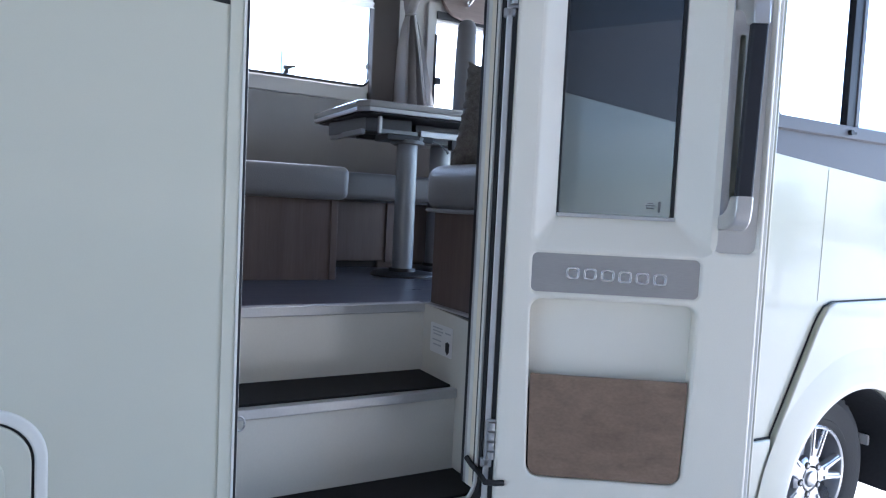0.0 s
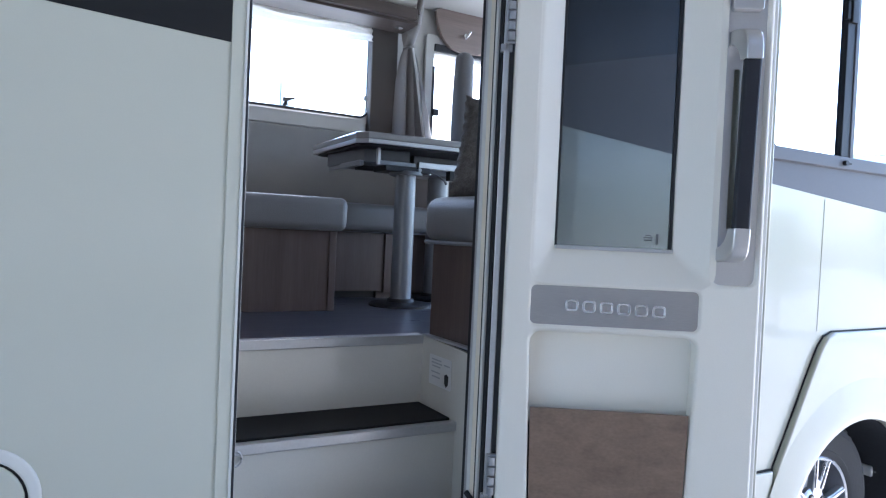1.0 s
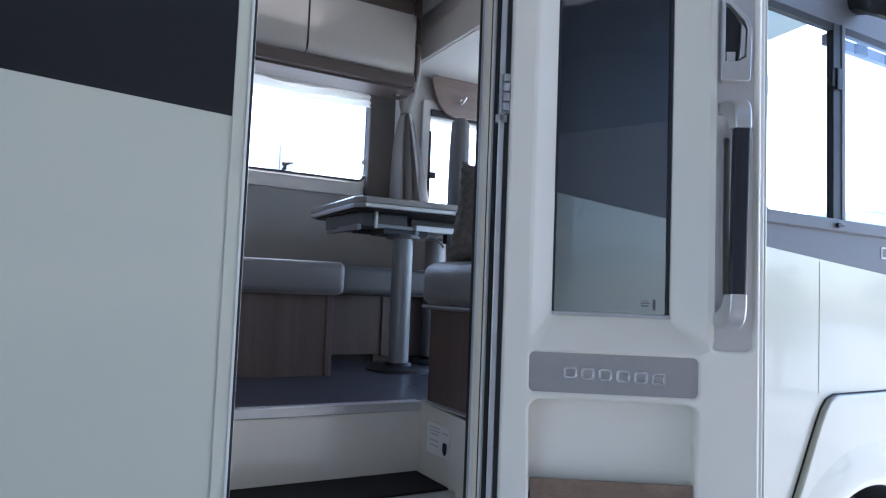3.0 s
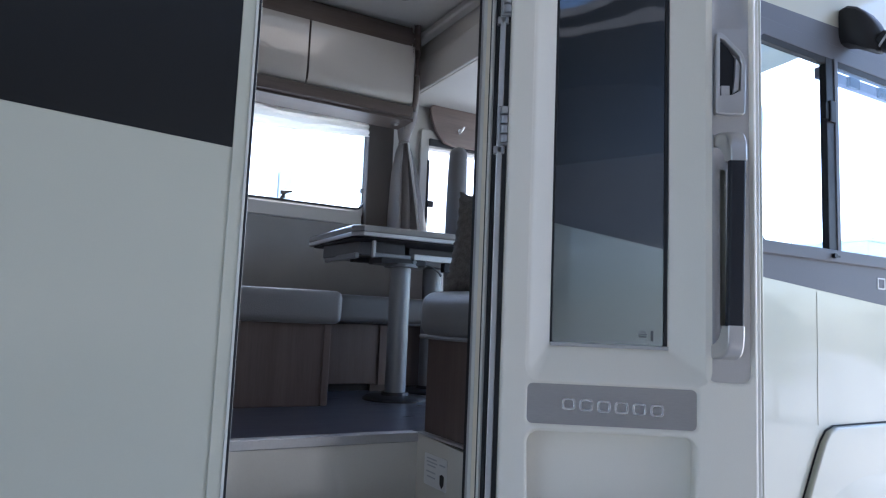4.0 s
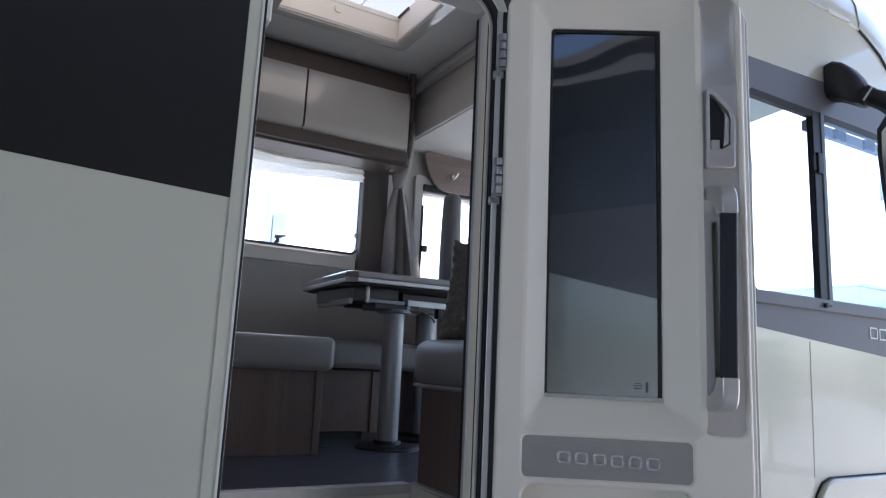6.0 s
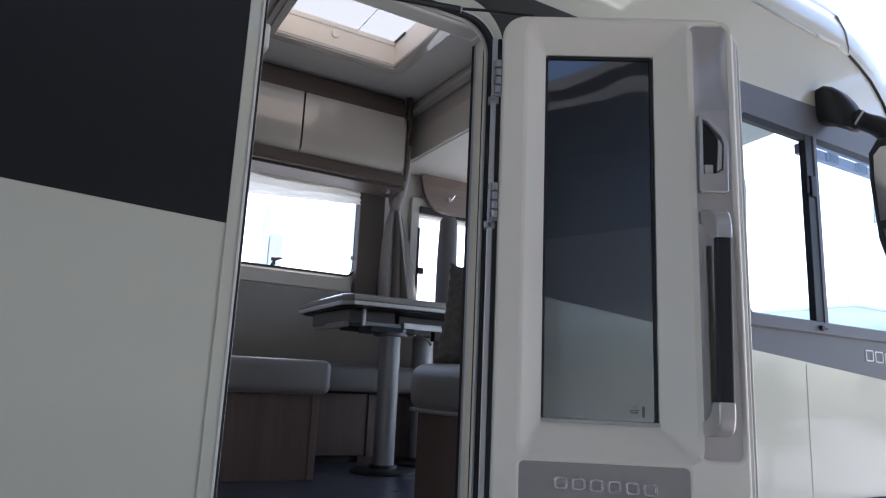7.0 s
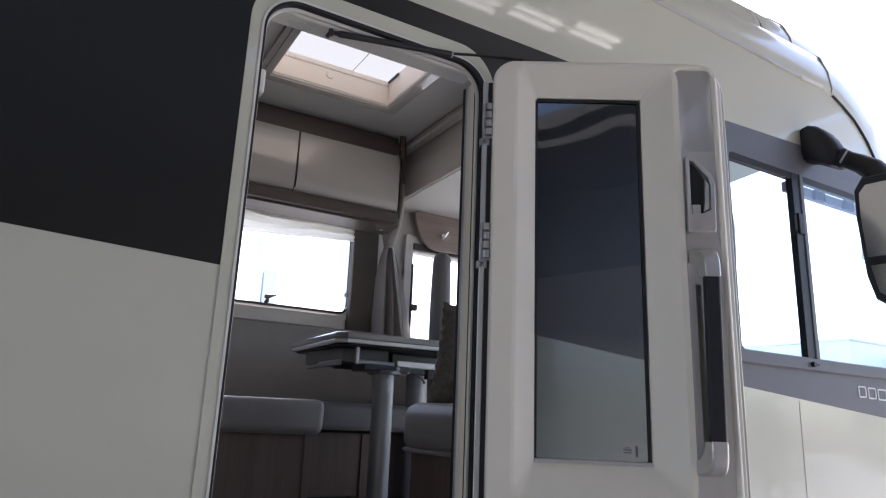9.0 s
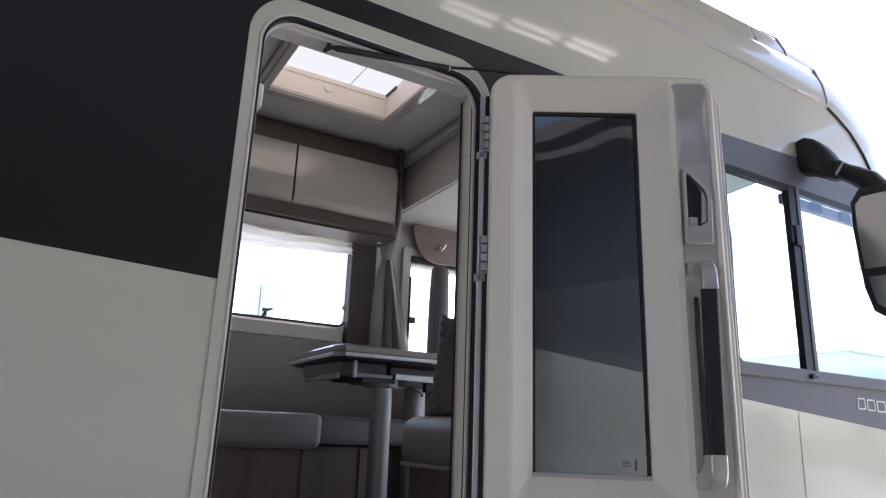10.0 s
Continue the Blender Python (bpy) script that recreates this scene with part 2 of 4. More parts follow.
def circle(cx, cz, r, n=48, a0=0, a1=360):
    full = a1 - a0 == 360
    return [(cx + r * math.cos(radians(a0 + (a1 - a0) * i / n)), cz + r * math.sin(radians(a0 + (a1 - a0) * i / n))) for i in range(n if full else n + 1)]


WALL = Matrix(((1, 0, 0, 0), (0, 0, -1, 0), (0, 1, 0, 0), (0, 0, 0, 1)))  # sheet (x, up, out) on the side wall; out is towards -y


def sheet(loops, w0, w1, m=WALL, bevel=0.0):
    """A flat plate from an outline and holes, from w0 to w1 out of its plane, with rounded edges."""
    cu = bpy.data.curves.new("sheet", "CURVE")
    cu.dimensions, cu.fill_mode = "2D", "BOTH"
    for loop in loops:
        sp = cu.splines.new("POLY")
        sp.points.add(len(loop) - 1)
        for p, (x, y) in zip(sp.points, loop):
            p.co = (x, y, 0, 1)
        sp.use_cyclic_u = True
    cu.extrude = max((w1 - w0) / 2 - bevel, 0)
    cu.bevel_depth, cu.bevel_resolution, cu.offset = bevel, 2 if bevel else 0, -bevel
    tmp = bpy.data.objects.new("sheet", cu)
    me = tmp.to_mesh()
    bm = bmesh.new()
    bm.from_mesh(me)
    tmp.to_mesh_clear()
    bpy.data.objects.remove(tmp)
    bpy.data.curves.remove(cu)
    bmesh.ops.remove_doubles(bm, verts=bm.verts, dist=1e-5)
    bm.transform(m @ Matrix.Translation((0, 0, (w0 + w1) / 2)))
    return bm


def cyl(p0, p1, r0, r1=None, seg=32, bevel=0.0):
    bm = bmesh.new()
    p0, p1 = Vector(p0), Vector(p1)
    d = p1 - p0
    bmesh.ops.create_cone(bm, cap_ends=True, segments=seg, radius1=r0, radius2=r0 if r1 is None else r1, depth=d.length)
    if bevel:
        bmesh.ops.bevel(bm, geom=[e for e in bm.edges if len(e.link_faces) == 2 and e.calc_face_angle(0) > 1], offset=bevel, segments=2, profile=0.5, affect="EDGES")
    bm.transform(Matrix.Translation((p0 + p1) / 2) @ d.to_track_quat("Z", "Y").to_matrix().to_4x4())
    return bm


def tube(points, radius, seg=10):
    """A round bar along a polyline; radius may be a list."""
    bm, rings = bmesh.new(), []
    pts = [Vector(p) for p in points]
    for i, p in enumerate(pts):
        d = (pts[min(i + 1, len(pts) - 1)] - pts[max(i - 1, 0)]).normalized()
        q = d.to_track_quat("Z", "Y")
        r = radius[i] if isinstance(radius, (list, tuple)) else radius
        rings.append([bm.verts.new(p + q @ Vector((r * math.cos(2 * math.pi * k / seg), r * math.sin(2 * math.pi * k / seg), 0))) for k in range(seg)])
    for a, b in zip(rings, rings[1:]):
        for k in range(seg):
            bm.faces.new((a[k], a[(k + 1) % seg], b[(k + 1) % seg], b[k]))
    bm.faces.new(rings[0][::-1])
    bm.faces.new(rings[-1])
    return bm


def loft(rows, closed=False):
    """A skin over rows of points."""
    bm = bmesh.new()
    vs = [[bm.verts.new(p) for p in row] for row in rows]
    for a, b in zip(vs, vs[1:]):
        k = len(a)
        for i in range(k if closed else k - 1):
            bm.faces.new((a[i], a[(i + 1) % k], b[(i + 1) % k], b[i]))
    return bm


def thick(bm, d):
    """Gives a skin a thickness."""
    bmesh.ops.recalc_face_normals(bm, faces=bm.faces)
    bmesh.ops.solidify(bm, geom=bm.faces[:], thickness=d)
    return bm


def cushion(x0, x1, y0, y1, z0, z1, r=0.035, puff=0.008):
    """An upholstered block with soft edges and a slight swell."""
    bm = box(x0, x1, y0, y1, z0, z1, r, 4)
    bmesh.ops.subdivide_edges(bm, edges=[e for e in bm.edges if e.calc_length() > 0.12], cuts=5, use_grid_fill=True)
    c, h = Vector(((x0 + x1) / 2, (y0 + y1) / 2, (z0 + z1) / 2)), Vector(((x1 - x0) / 2, (y1 - y0) / 2, (z1 - z0) / 2))
    for v in bm.verts:
        d = [(v.co[i] - c[i]) / h[i] for i in range(3)]
        for i in range(3):
            o = [d[j] for j in range(3) if j != i]
            v.co[i] += puff * d[i] * max(0, 1 - o[0] ** 2) * max(0, 1 - o[1] ** 2)
        v.co += 0.003 * noise.noise_vector(v.co * 6)
    return bm

# ---- setting outside ----
structure("ground", box(-60, 60, -60, 60, -0.2, 0.0), M["ground"], "pale grey concrete hall floor running outside", "ground")
structure("hall_wall_south", box(-14.0, 6, -7.2, -7.0, 0, 4.6), M["hall"], "plain painted hall wall", "wall")
# unseen roof, outline set to block sun; slots added for the pane's reflection
structure("added_hall_roof", sheet([[(-14.0, -7.2), (6.3, -7.2), (6.3, -1.2), (3.95, -1.2), (3.95, 0.6), (3.0, 1.32), (-14.0, 1.32)], rect(-5.0, 3.6, -5.36, -5.12), rect(-5.0, 3.6, -4.75, -4.25)], 4.6, 4.72, Matrix.Identity(4)), M["roofing"], "added unseen roof that shades the ground, with two slots mirrored in the door pane", "ceiling")
structure("hall_beam", box(9.0, 9.15, -6, 3.6, 5.47, 5.79, 0.01), M["far_white"], "white far hall beam against the sky", "beam")
for px0, px1, top, mk, nm in ((1.89, 1.985, 3.55, "far_lilac", "pale lilac outdoor pillar"), (1.996, 2.169, 3.2, "far_blue", "pale blue outdoor pillar")):
    tagged(part("pillar", join(box(px0, px1, 7.0, 7.25, 0.0, top, 0.02), box(px0 - 0.03, px1 + 0.03, 6.97, 7.28, 0.0, 0.15, 0.01)), M[mk]), nm + " standing on the concrete", "pillar")
shed = thing("storage_box", (14.2, 7.2, 0), "low pale blue container with thin masts behind the cab", "container")
part("body", box(14.0, 16.0, 6.3, 9.6, 0.0, 3.36, 0.03), M["far_blue"], shed)
part("lid", box(13.96, 16.04, 6.2, 9.7, 3.36, 3.42, 0.01), M["far_white"], shed)
for my, mz in ((8.05, 3.75), (7.64, 3.58), (6.5, 3.7)):
    part("mast", cyl((14.1, my, 3.4), (14.1, my - 0.05, mz), 0.012, seg=8), M["far_grey"], shed)
kiosk = thing("kiosk", (14.5, 4.9, 0), "grey kiosk with a white top edge on the concrete", "kiosk")
part("body", box(14.0, 16.0, 4.2, 5.55, 0.0, 3.5, 0.03), M["far_grey"], kiosk)
part("fascia", box(13.9, 16.1, 4.1, 5.65, 3.5, 3.72, 0.02), M["far_white"], kiosk, "white fascia")
lamp = thing("tube_lamp", (2.68, -2.34, 4.6), "white twin fluorescent tube lamp under the hall roof", "lamp", "tube lamps under the roof")
part("housing", box(2.42, 2.94, -2.44, -2.24, 4.55, 4.6, 0.01), M["paint_satin"], lamp)
for ty in (-2.39, -2.29):
    part("tube", cyl((2.45, ty, 4.53), (2.91, ty, 4.53), 0.011, seg=12), M["tube"], lamp, "glowing white tube")
for lx, ly in ((2.12, -2.41), (3.24, -2.27)):
    copy_thing(lamp, pose(lx, ly, 4.6))

# ---- motorhome body ----
van = thing("motorhome", (0, 1.1, 0), "white motorhome with a black and anthracite side stripe, parked on concrete", "motorhome")
DOOR_OUT = rect(0.002, 0.687, 0.512, 2.400, 0.12, 12)
DOOR_IN = rect(0.034, 0.660, 0.545, 2.352, 0.09, 12)
CABWIN = rect(1.66, 2.74, 1.655, 2.385, 0.03)

FRONT = [(2.256, 2.818), (2.335, 2.806), (2.413, 2.790), (2.491, 2.758), (2.57, 2.716), (2.658, 2.633), (2.726, 2.53), (2.775, 2.4), (2.86, 2.1), (2.93, 1.7), (3.0, 1.1), (3.02, 0.6), (2.98, 0.35)]
side = [(-2.6, 0.35)] + [(-2.6, 2.885), (0.6, 2.885)] + FRONT + [(2.75, 0.33)] + circle(2.285, 0.30, 0.425, 24, 5, 175) + [(1.89, 0.34)]
part("side_wall", sheet([side, DOOR_IN, CABWIN], -0.035, 0.0), M["paint"], van, "smooth white sandwich panel wall")


def low(x):
    """Height of the stripe's lower edge."""
    return float(np.interp(x, [-2.6, -0.39, 0.0, 0.84, 1.25, 1.69, 2.55, 2.9], [1.83, 1.704, 1.684, 1.62, 1.584, 1.536, 1.464, 1.43]))


part("black_stripe", join(
    sheet([[(-2.6, low(-2.6)), (-0.39, low(-0.39)), (0.003, 1.684), (0.003, 2.472), (-2.6, 2.472)]], 0.0, 0.0015),
    sheet([[(0.002, 2.3), (0.2, 2.38), (0.6, 2.38), (0.69, 2.3), (0.692, 1.725), (1.612, 1.950), (1.612, 2.474), (0.002, 2.472)]], 0.0, 0.0012)),
    M["black"], van, "glossy black stripe film")
part("grey_stripe", sheet([[(0.692, low(0.692)), (1.25, low(1.25)), (1.69, low(1.69)), (2.55, low(2.55)), (2.93, low(2.9)), (2.84, 2.4), (2.8, 2.52), (2.22, 2.50), (1.606, 2.476), (1.606, 1.962), (0.692, 1.736)], CABWIN], 0.0, 0.0018),
     M["grey"], van, "anthracite stripe film round the cab window")
door_frame = part("door_frame", sheet([DOOR_OUT, DOOR_IN], 0.0, 0.004, bevel=0.0018), M["paint"], van, "white door surround with rounded corners")
part("frame_bead", sheet([rect(0.028, 0.664, 0.539, 2.358, 0.094, 12), rect(0.0345, 0.6595, 0.5455, 2.3515, 0.09, 12)], 0.004, 0.007, bevel=0.0012), M["paint_satin"], door_frame)
part("gasket", sheet([DOOR_IN, rect(0.0395, 0.641, 0.552, 2.341, 0.082, 12)], -0.012, 0.008, bevel=0.002), M["rubber"], door_frame, "black rubber seal")
part("lining", sheet([rect(0.039, 0.642, 0.551, 2.342, 0.081, 12), rect(0.043, 0.634, 0.558, 2.332, 0.075, 12)], -0.015, -0.006, bevel=0.0015), M["paint_satin"], door_frame, "pale inner rim")
for name, y0, y1, mk in (("groove", 0.0152, 0.0198, "rubber"), ("inner_lining", 0.0200, 0.0390, "beige"), ("pale_strip", 0.0391, 0.0560, "paint_satin"), ("edge_strip", 0.0562, 0.0660, "alu"), ("inner_gap", 0.0661, 0.0780, "rubber")):
    inset = 0.0004 if mk == "rubber" else 0.0
    part(name, box(0.634 + inset, 0.66, y0, y1, 0.60, 2.312, 0.0 if inset else 0.0015), M[mk], door_frame)
part("top_lining", join(box(0.05, 0.634, 0.0155, 0.078, 2.326, 2.345, 0.008, 3)), M["paint_satin"], door_frame, "grey upper lining of the doorway")
part("hinge_rail", box(0.6605, 0.674, -0.013, -0.0032, 0.60, 2.27, 0.003), M["beige"], door_frame, "pale hinge rail")
# skirt, wheel-arch panel and their dark joints
fender = [(1.765, 0.2), (1.768, 0.40), (1.79, 0.604), (1.852, 0.72), (1.93, 0.87), (1.975, 0.955), (2.0, 0.996), (2.03, 1.028), (2.075, 1.043), (2.4, 1.045), (3.02, 1.04), (3.03, 0.2), (2.715, 0.2)] + circle(2.285, 0.30, 0.430, 32, -12, 192) + [(1.87, 0.2)]
part("wheel_arch_panel", sheet([fender], -0.005, 0.022, bevel=0.008), M["paint"], van, "moulded white wheel-arch panel")
part("arch_lip", loft([[(2.285 + r * math.cos(radians(a)), y, 0.30 + r * math.sin(radians(a))) for a in range(-8, 189, 4)] for r, y in ((0.416, 0.0), (0.421, -0.022), (0.432, -0.030), (0.452, -0.033), (0.49, -0.0315), (0.53, -0.0275), (0.575, -0.0218))]), M["paint"], van, "raised wheel-arch lip")
cx, cz = 2.4, 0.6
part("panel_joint", sheet([[(cx + (x - cx) * 1.008 - 0.001, cz + (z - cz) * 1.009 + 0.001) for x, z in fender[:12]] + [(2.8, 0.9), (2.1, 0.9)]], 0.0002, 0.003), M["rubber"], van, "dark joint round the wheel arch")
part("side_skirt", sheet([[(0.70, 0.2), (1.758, 0.2), (1.760, 0.40), (1.776, 0.594), (0.70, 0.594)]], 0.001, 0.016, bevel=0.006), M["paint"], van, "white lower side skirt")
part("skirt_joint", box(0.695, 1.78, -0.003, -0.0005, 0.59, 0.6), M["rubber"], van)
part("panel_seam", sheet([[(1.990, 1.05), (1.998, 1.05), (2.003, 1.5), (1.995, 1.5)]], 0.0, 0.0016, bevel=0.0007), M["paint"], van)
# wheel-arch inside and underbody
part("wheel_well", thick(loft([[(2.285 + 0.43 * math.cos(radians(a)), y, 0.30 + 0.43 * math.sin(radians(a))) for a in range(-10, 191, 10)] for y in (0.03, 0.2, 0.42)]), 0.01), M["under"], van)
part("underbody", join(box(-2.6, 1.9, 0.05, 2.2, 0.36, 0.5), box(2.72, 3.0, 0.05, 2.2, 0.36, 0.9), box(1.9, 2.75, 0.75, 1.5, 0.3, 0.9)), M["under"], van)
part("front_bumper", thick(loft([[(3.02 + 0.04 * s, y, z) for y in (0.0, 0.1, 1.1, 2.2, 2.3)] for s, z in ((0, 0.3), (1, 0.6), (1, 1.0), (0, 1.2))]), 0.02), M["paint"], van)
WX, WZ = 2.172, 0.362


def ring(profile, n=64):
    """A turned skin round the wheel's axle from (radius, y) pairs."""
    return loft([[(WX + r * math.cos(2 * math.pi * k / n), y, WZ + r * math.sin(2 * math.pi * k / n)) for k in range(n)] for r, y in profile], True)


wheel = part("wheel", cyl((WX, 0.16, WZ), (WX, 0.3, WZ), 0.12, seg=32), M["under"], van, "road wheel with silver forked spokes")
part("tyre", ring([(0.196, 0.085), (0.21, 0.076), (0.228, 0.073), (0.232, 0.076), (0.27, 0.070), (0.30, 0.071), (0.304, 0.076), (0.325, 0.082), (0.336, 0.1), (0.342, 0.13), (0.342, 0.25), (0.333, 0.285), (0.285, 0.31), (0.19, 0.3)], 96), M["tyre"], wheel, "black tyre")
part("tread", join(*[sheet([[(-0.012, 0), (0.012, 0), (0.01, 0.006), (-0.01, 0.006)]], -0.285, -0.10, pose(WX, 0, WZ) @ WALL @ pose(0, 0, 0, 0, 0, k * 7.5) @ pose(0, 0.338, 0)) for k in range(48)]), M["tyre"], wheel)
part("rim", ring([(0.202, 0.092), (0.205, 0.080), (0.199, 0.075), (0.191, 0.079), (0.186, 0.1), (0.18, 0.2), (0.17, 0.26), (0.05, 0.27)]), M["alloy"], wheel, "silver alloy rim")
part("brake_disc", ring([(0.02, 0.15), (0.135, 0.15), (0.137, 0.155), (0.135, 0.17)]), M["hinge"], wheel, "grey brake disc")
for k in range(5):
    ang = 72 * k + 78
    spoke_m = pose(WX, 0.094, WZ) @ WALL @ pose(0, 0, 0, 0, 0, ang)
    spoke = part("spoke", sheet([[(0.035, -0.036), (0.075, -0.030), (0.12, -0.034), (0.192, -0.052), (0.195, -0.026), (0.115, -0.006), (0.115, 0.006), (0.195, 0.026), (0.192, 0.052), (0.12, 0.034), (0.075, 0.030), (0.035, 0.036)]], -0.016, 0.012, spoke_m, 0.006), M["alloy"], wheel)
    part("spoke_ridge", join(*[sheet([[(0.085, sg * 0.012), (0.188, sg * 0.034), (0.187, sg * 0.043), (0.085, sg * 0.024)]], 0.012, 0.017, spoke_m, 0.002) for sg in (-1, 1)]), M["alloy"], spoke)
    a = radians(ang + 36)
    bx, bz = WX + 0.058 * math.cos(a), WZ + 0.058 * math.sin(a)
    # solid black disc for the dark of the bolt hole
    part("bolt_hole_shade", cyl((bx, 0.080, bz), (bx, 0.10, bz), 0.014, seg=16), M["plastic"], wheel)
    part("lug_nut", cyl((bx, 0.078, bz), (bx, 0.09, bz), 0.008, seg=6), M["hinge"], wheel)
part("hub", ring([(0.0, 0.082), (0.05, 0.082), (0.074, 0.085), (0.085, 0.094), (0.085, 0.11)], 40), M["alloy"], wheel)
part("hub_cap", ring([(0.0, 0.070), (0.022, 0.070), (0.029, 0.074), (0.031, 0.084)], 32), M["silver"], wheel, "round hub cap")
# pale block stands in for sunlit ground showing through the arch
part("sunlit_patch", box(2.672, 2.688, 0.155, 0.216, 0.398, 0.442, 0.004), M["sticker"], van, "small pale block for the sunlit ground seen past the wheel")
# service flap
part("service_flap", sheet([rect(-1.11, -0.3225, 0.286, 0.8895, 0.077, 8)], 0.0, 0.008, bevel=0.003), M["paint"], van, "white service flap in a rounded frame")
part("flap_frame", sheet([rect(-1.15, -0.297, 0.24, 0.917, 0.10, 10), rect(-1.116, -0.318, 0.28, 0.894, 0.08, 10)], 0.0, 0.011, bevel=0.005), M["paint_satin"], van)
part("flap_joint", sheet([rect(-1.12, -0.314, 0.27, 0.898, 0.082, 10)], 0.0, 0.002), M["rubber"], van)
part("flap_recess", sheet([rect(-1.0, -0.362, 0.34, 0.845, 0.06, 8)], 0.008, 0.011, bevel=0.0014), M["paint"], van)
# roof edge, rail and front cap
prof = [(0.0, 0.0), (-0.006, 0.02), (-0.008, 0.12), (0.002, 0.42), (0.03, 0.73), (0.08, 0.91), (0.14, 1.0)]


def rail(x):
    """Height of the drip rail, which falls towards the front."""
    return float(np.interp(x, [-2.6, 0.6, 1.24, 2.13, 2.256, 2.335, 2.413], [2.885, 2.885, 2.852, 2.82, 2.815, 2.805, 2.79]))


part("roof_edge", loft([[(x, y, rail(x) + f * (3.052 - rail(x))) for y, f in prof] for x in (-2.6, -1, 0, 0.6, 1.24, 1.7, 2.13, 2.256, 2.335, 2.413)]), M["paint"], van, "rounded white roof edge")
part("rail_groove", join(loft([[(x, y, rail(x) + dz) for y, dz in ((-0.002, -0.012), (-0.011, -0.010), (-0.011, -0.001), (-0.003, 0.001))] for x in (-2.6, 0.6, 1.24, 2.13, 2.2)])), M["alu"], van, "grey drip rail")
part("rail_end", box(2.2, 2.35, -0.012, -0.001, rail(2.27) - 0.012, rail(2.27) + 0.002, 0.002), M["paint_satin"], van)
cap = [(0.146, 3.06), (0.14, 3.08), (0.15, 3.14), (0.18, 3.22), (0.25, 3.30), (0.36, 3.345), (0.7, 3.38)]
part("roof_cap", join(loft([[(x, y, z) for y, z in cap] for x in (-2.6, 0, 1, 2.195)]), loft([[(x, y, z) for y, z in cap] for x in (2.207, 2.413)])), M["paint"], van, "white roof fairing")
part("roof_joint", join(loft([[(x, y + 0.008, z - 0.008) for y, z in [(0.13, 3.045)] + cap] for x in (-2.6, 2.42)])), M["rubber"], van)
part("roof_bead", join(*[loft([[(x, y - 0.004, z + 0.004) for y, z in cap] for x in (x0, x0 + 0.006)]) for x0 in (2.165, 2.18)]), M["paint_satin"], van)
seam = [(2.42, 2.788), (2.46, 2.772), (2.491, 2.758), (2.57, 2.716), (2.62, 2.672), (2.658, 2.633), (2.726, 2.53), (2.775, 2.4)]
crown = [(2.42, 3.38), (2.72, 3.37), (2.90, 3.32), (3.03, 3.25), (3.12, 3.16), (3.18, 3.07), (3.21, 2.99), (3.23, 2.92)]
section = [(y, rail(2.42) + f * (3.052 - rail(2.42))) for y, f in prof] + cap
skin = []
for (sx, sz), (qx, qz) in zip(seam, crown):
    row = []
    for y, z in section:
        f = (z - section[0][1]) / (section[-1][1] - section[0][1])
        row.append((sx + (qx - sx) * f ** 1.15, y, sz + (qz - sz) * f))
    row += [(qx + 0.1, 1.15, qz + 0.02), (qx, 1.9, qz)]
    skin.append(row)
part("front_cap", loft(skin), M["paint"], van, "rounded white front roof cap")
part("cap_joint", tube([(x + 0.003, -0.003, z + 0.004) for x, z in seam] + [(2.86, -0.002, 2.1)], 0.006, 8), M["rubber"], van, "black joint between wall and front cap")
part("cap_joint_rear", tube([(2.416, y - 0.001, z + 0.001) for y, z in section[:-1]], 0.004, 8), M["alu"], van)
part("pillar", thick(loft([[(2.775, 0.0, 2.4), (2.86, 0.0, 2.1), (2.93, 0, 1.7), (3.0, 0, 1.1)], [(2.88, 0.06, 2.42), (2.99, 0.06, 2.1), (3.04, 0.06, 1.7), (3.06, 0.06, 1.1)]]), 0.02), M["paint"], van)
part("far_side_wall", sheet([[(-2.6, 0.35), (-2.6, 3.0), (2.4, 3.0), (2.84, 2.5), (3.0, 1.1), (2.98, 0.35)], rect(0.2, 1.228, 1.965, 2.49, 0.06), rect(1.62, 2.7, 1.75, 2.42, 0.02)], -2.335, -2.302), M["paint"], van)
part("rear_wall", box(-2.64, -2.6, 0.0, 2.335, 0.35, 3.05), M["paint"], van)
part("roof_sheet", sheet([[(-2.6, 0.14), (2.5, 0.14), (2.5, 2.3), (-2.6, 2.3)], rect(0.42, 1.1, 1.06, 1.59)], 3.055, 3.075, Matrix.Identity(4)), M["paint"], van)
part("marker_lamp", box(3.075, 3.185, 0.215, 0.29, 2.85, 2.985, 0.02, 3), M["plastic"], van, "small dark roof marker lamp")
# cab window
cabw = part("cab_window", sheet([rect(1.655, 2.745, 1.61, 2.42, 0.03), rect(1.70, 2.70, 1.658, 2.362, 0.02)], -0.006, 0.006, bevel=0.002), M["grey"], van, "anthracite sliding cab window frame")
part("sill_rail", box(1.66, 2.74, -0.018, -0.002, 1.612, 1.655, 0.005), M["grey"], cabw)
part("top_channel", box(1.70, 2.70, -0.004, 0.02, 2.338, 2.366, 0.002), M["rubber"], cabw)
part("post", box(2.066, 2.118, -0.006, 0.02, 1.655, 2.365, 0.003), M["plastic"], cabw, "dark sliding post")
part("post_edge", box(2.112, 2.135, -0.010, 0.01, 1.655, 2.365, 0.003), M["grey"], cabw)
part("pane", box(1.70, 2.08, 0.008, 0.012, 1.655, 2.365), M["smoke"], cabw).visible_shadow = False
part("pane", box(2.10, 2.70, -0.002, 0.002, 1.655, 2.365), M["smoke"], cabw).visible_shadow = False
part("latch", join(box(2.075, 2.112, -0.016, -0.004, 2.12, 2.20, 0.004), box(2.055, 2.075, -0.01, 0.005, 2.13, 2.19, 0.003)), M["plastic"], cabw)
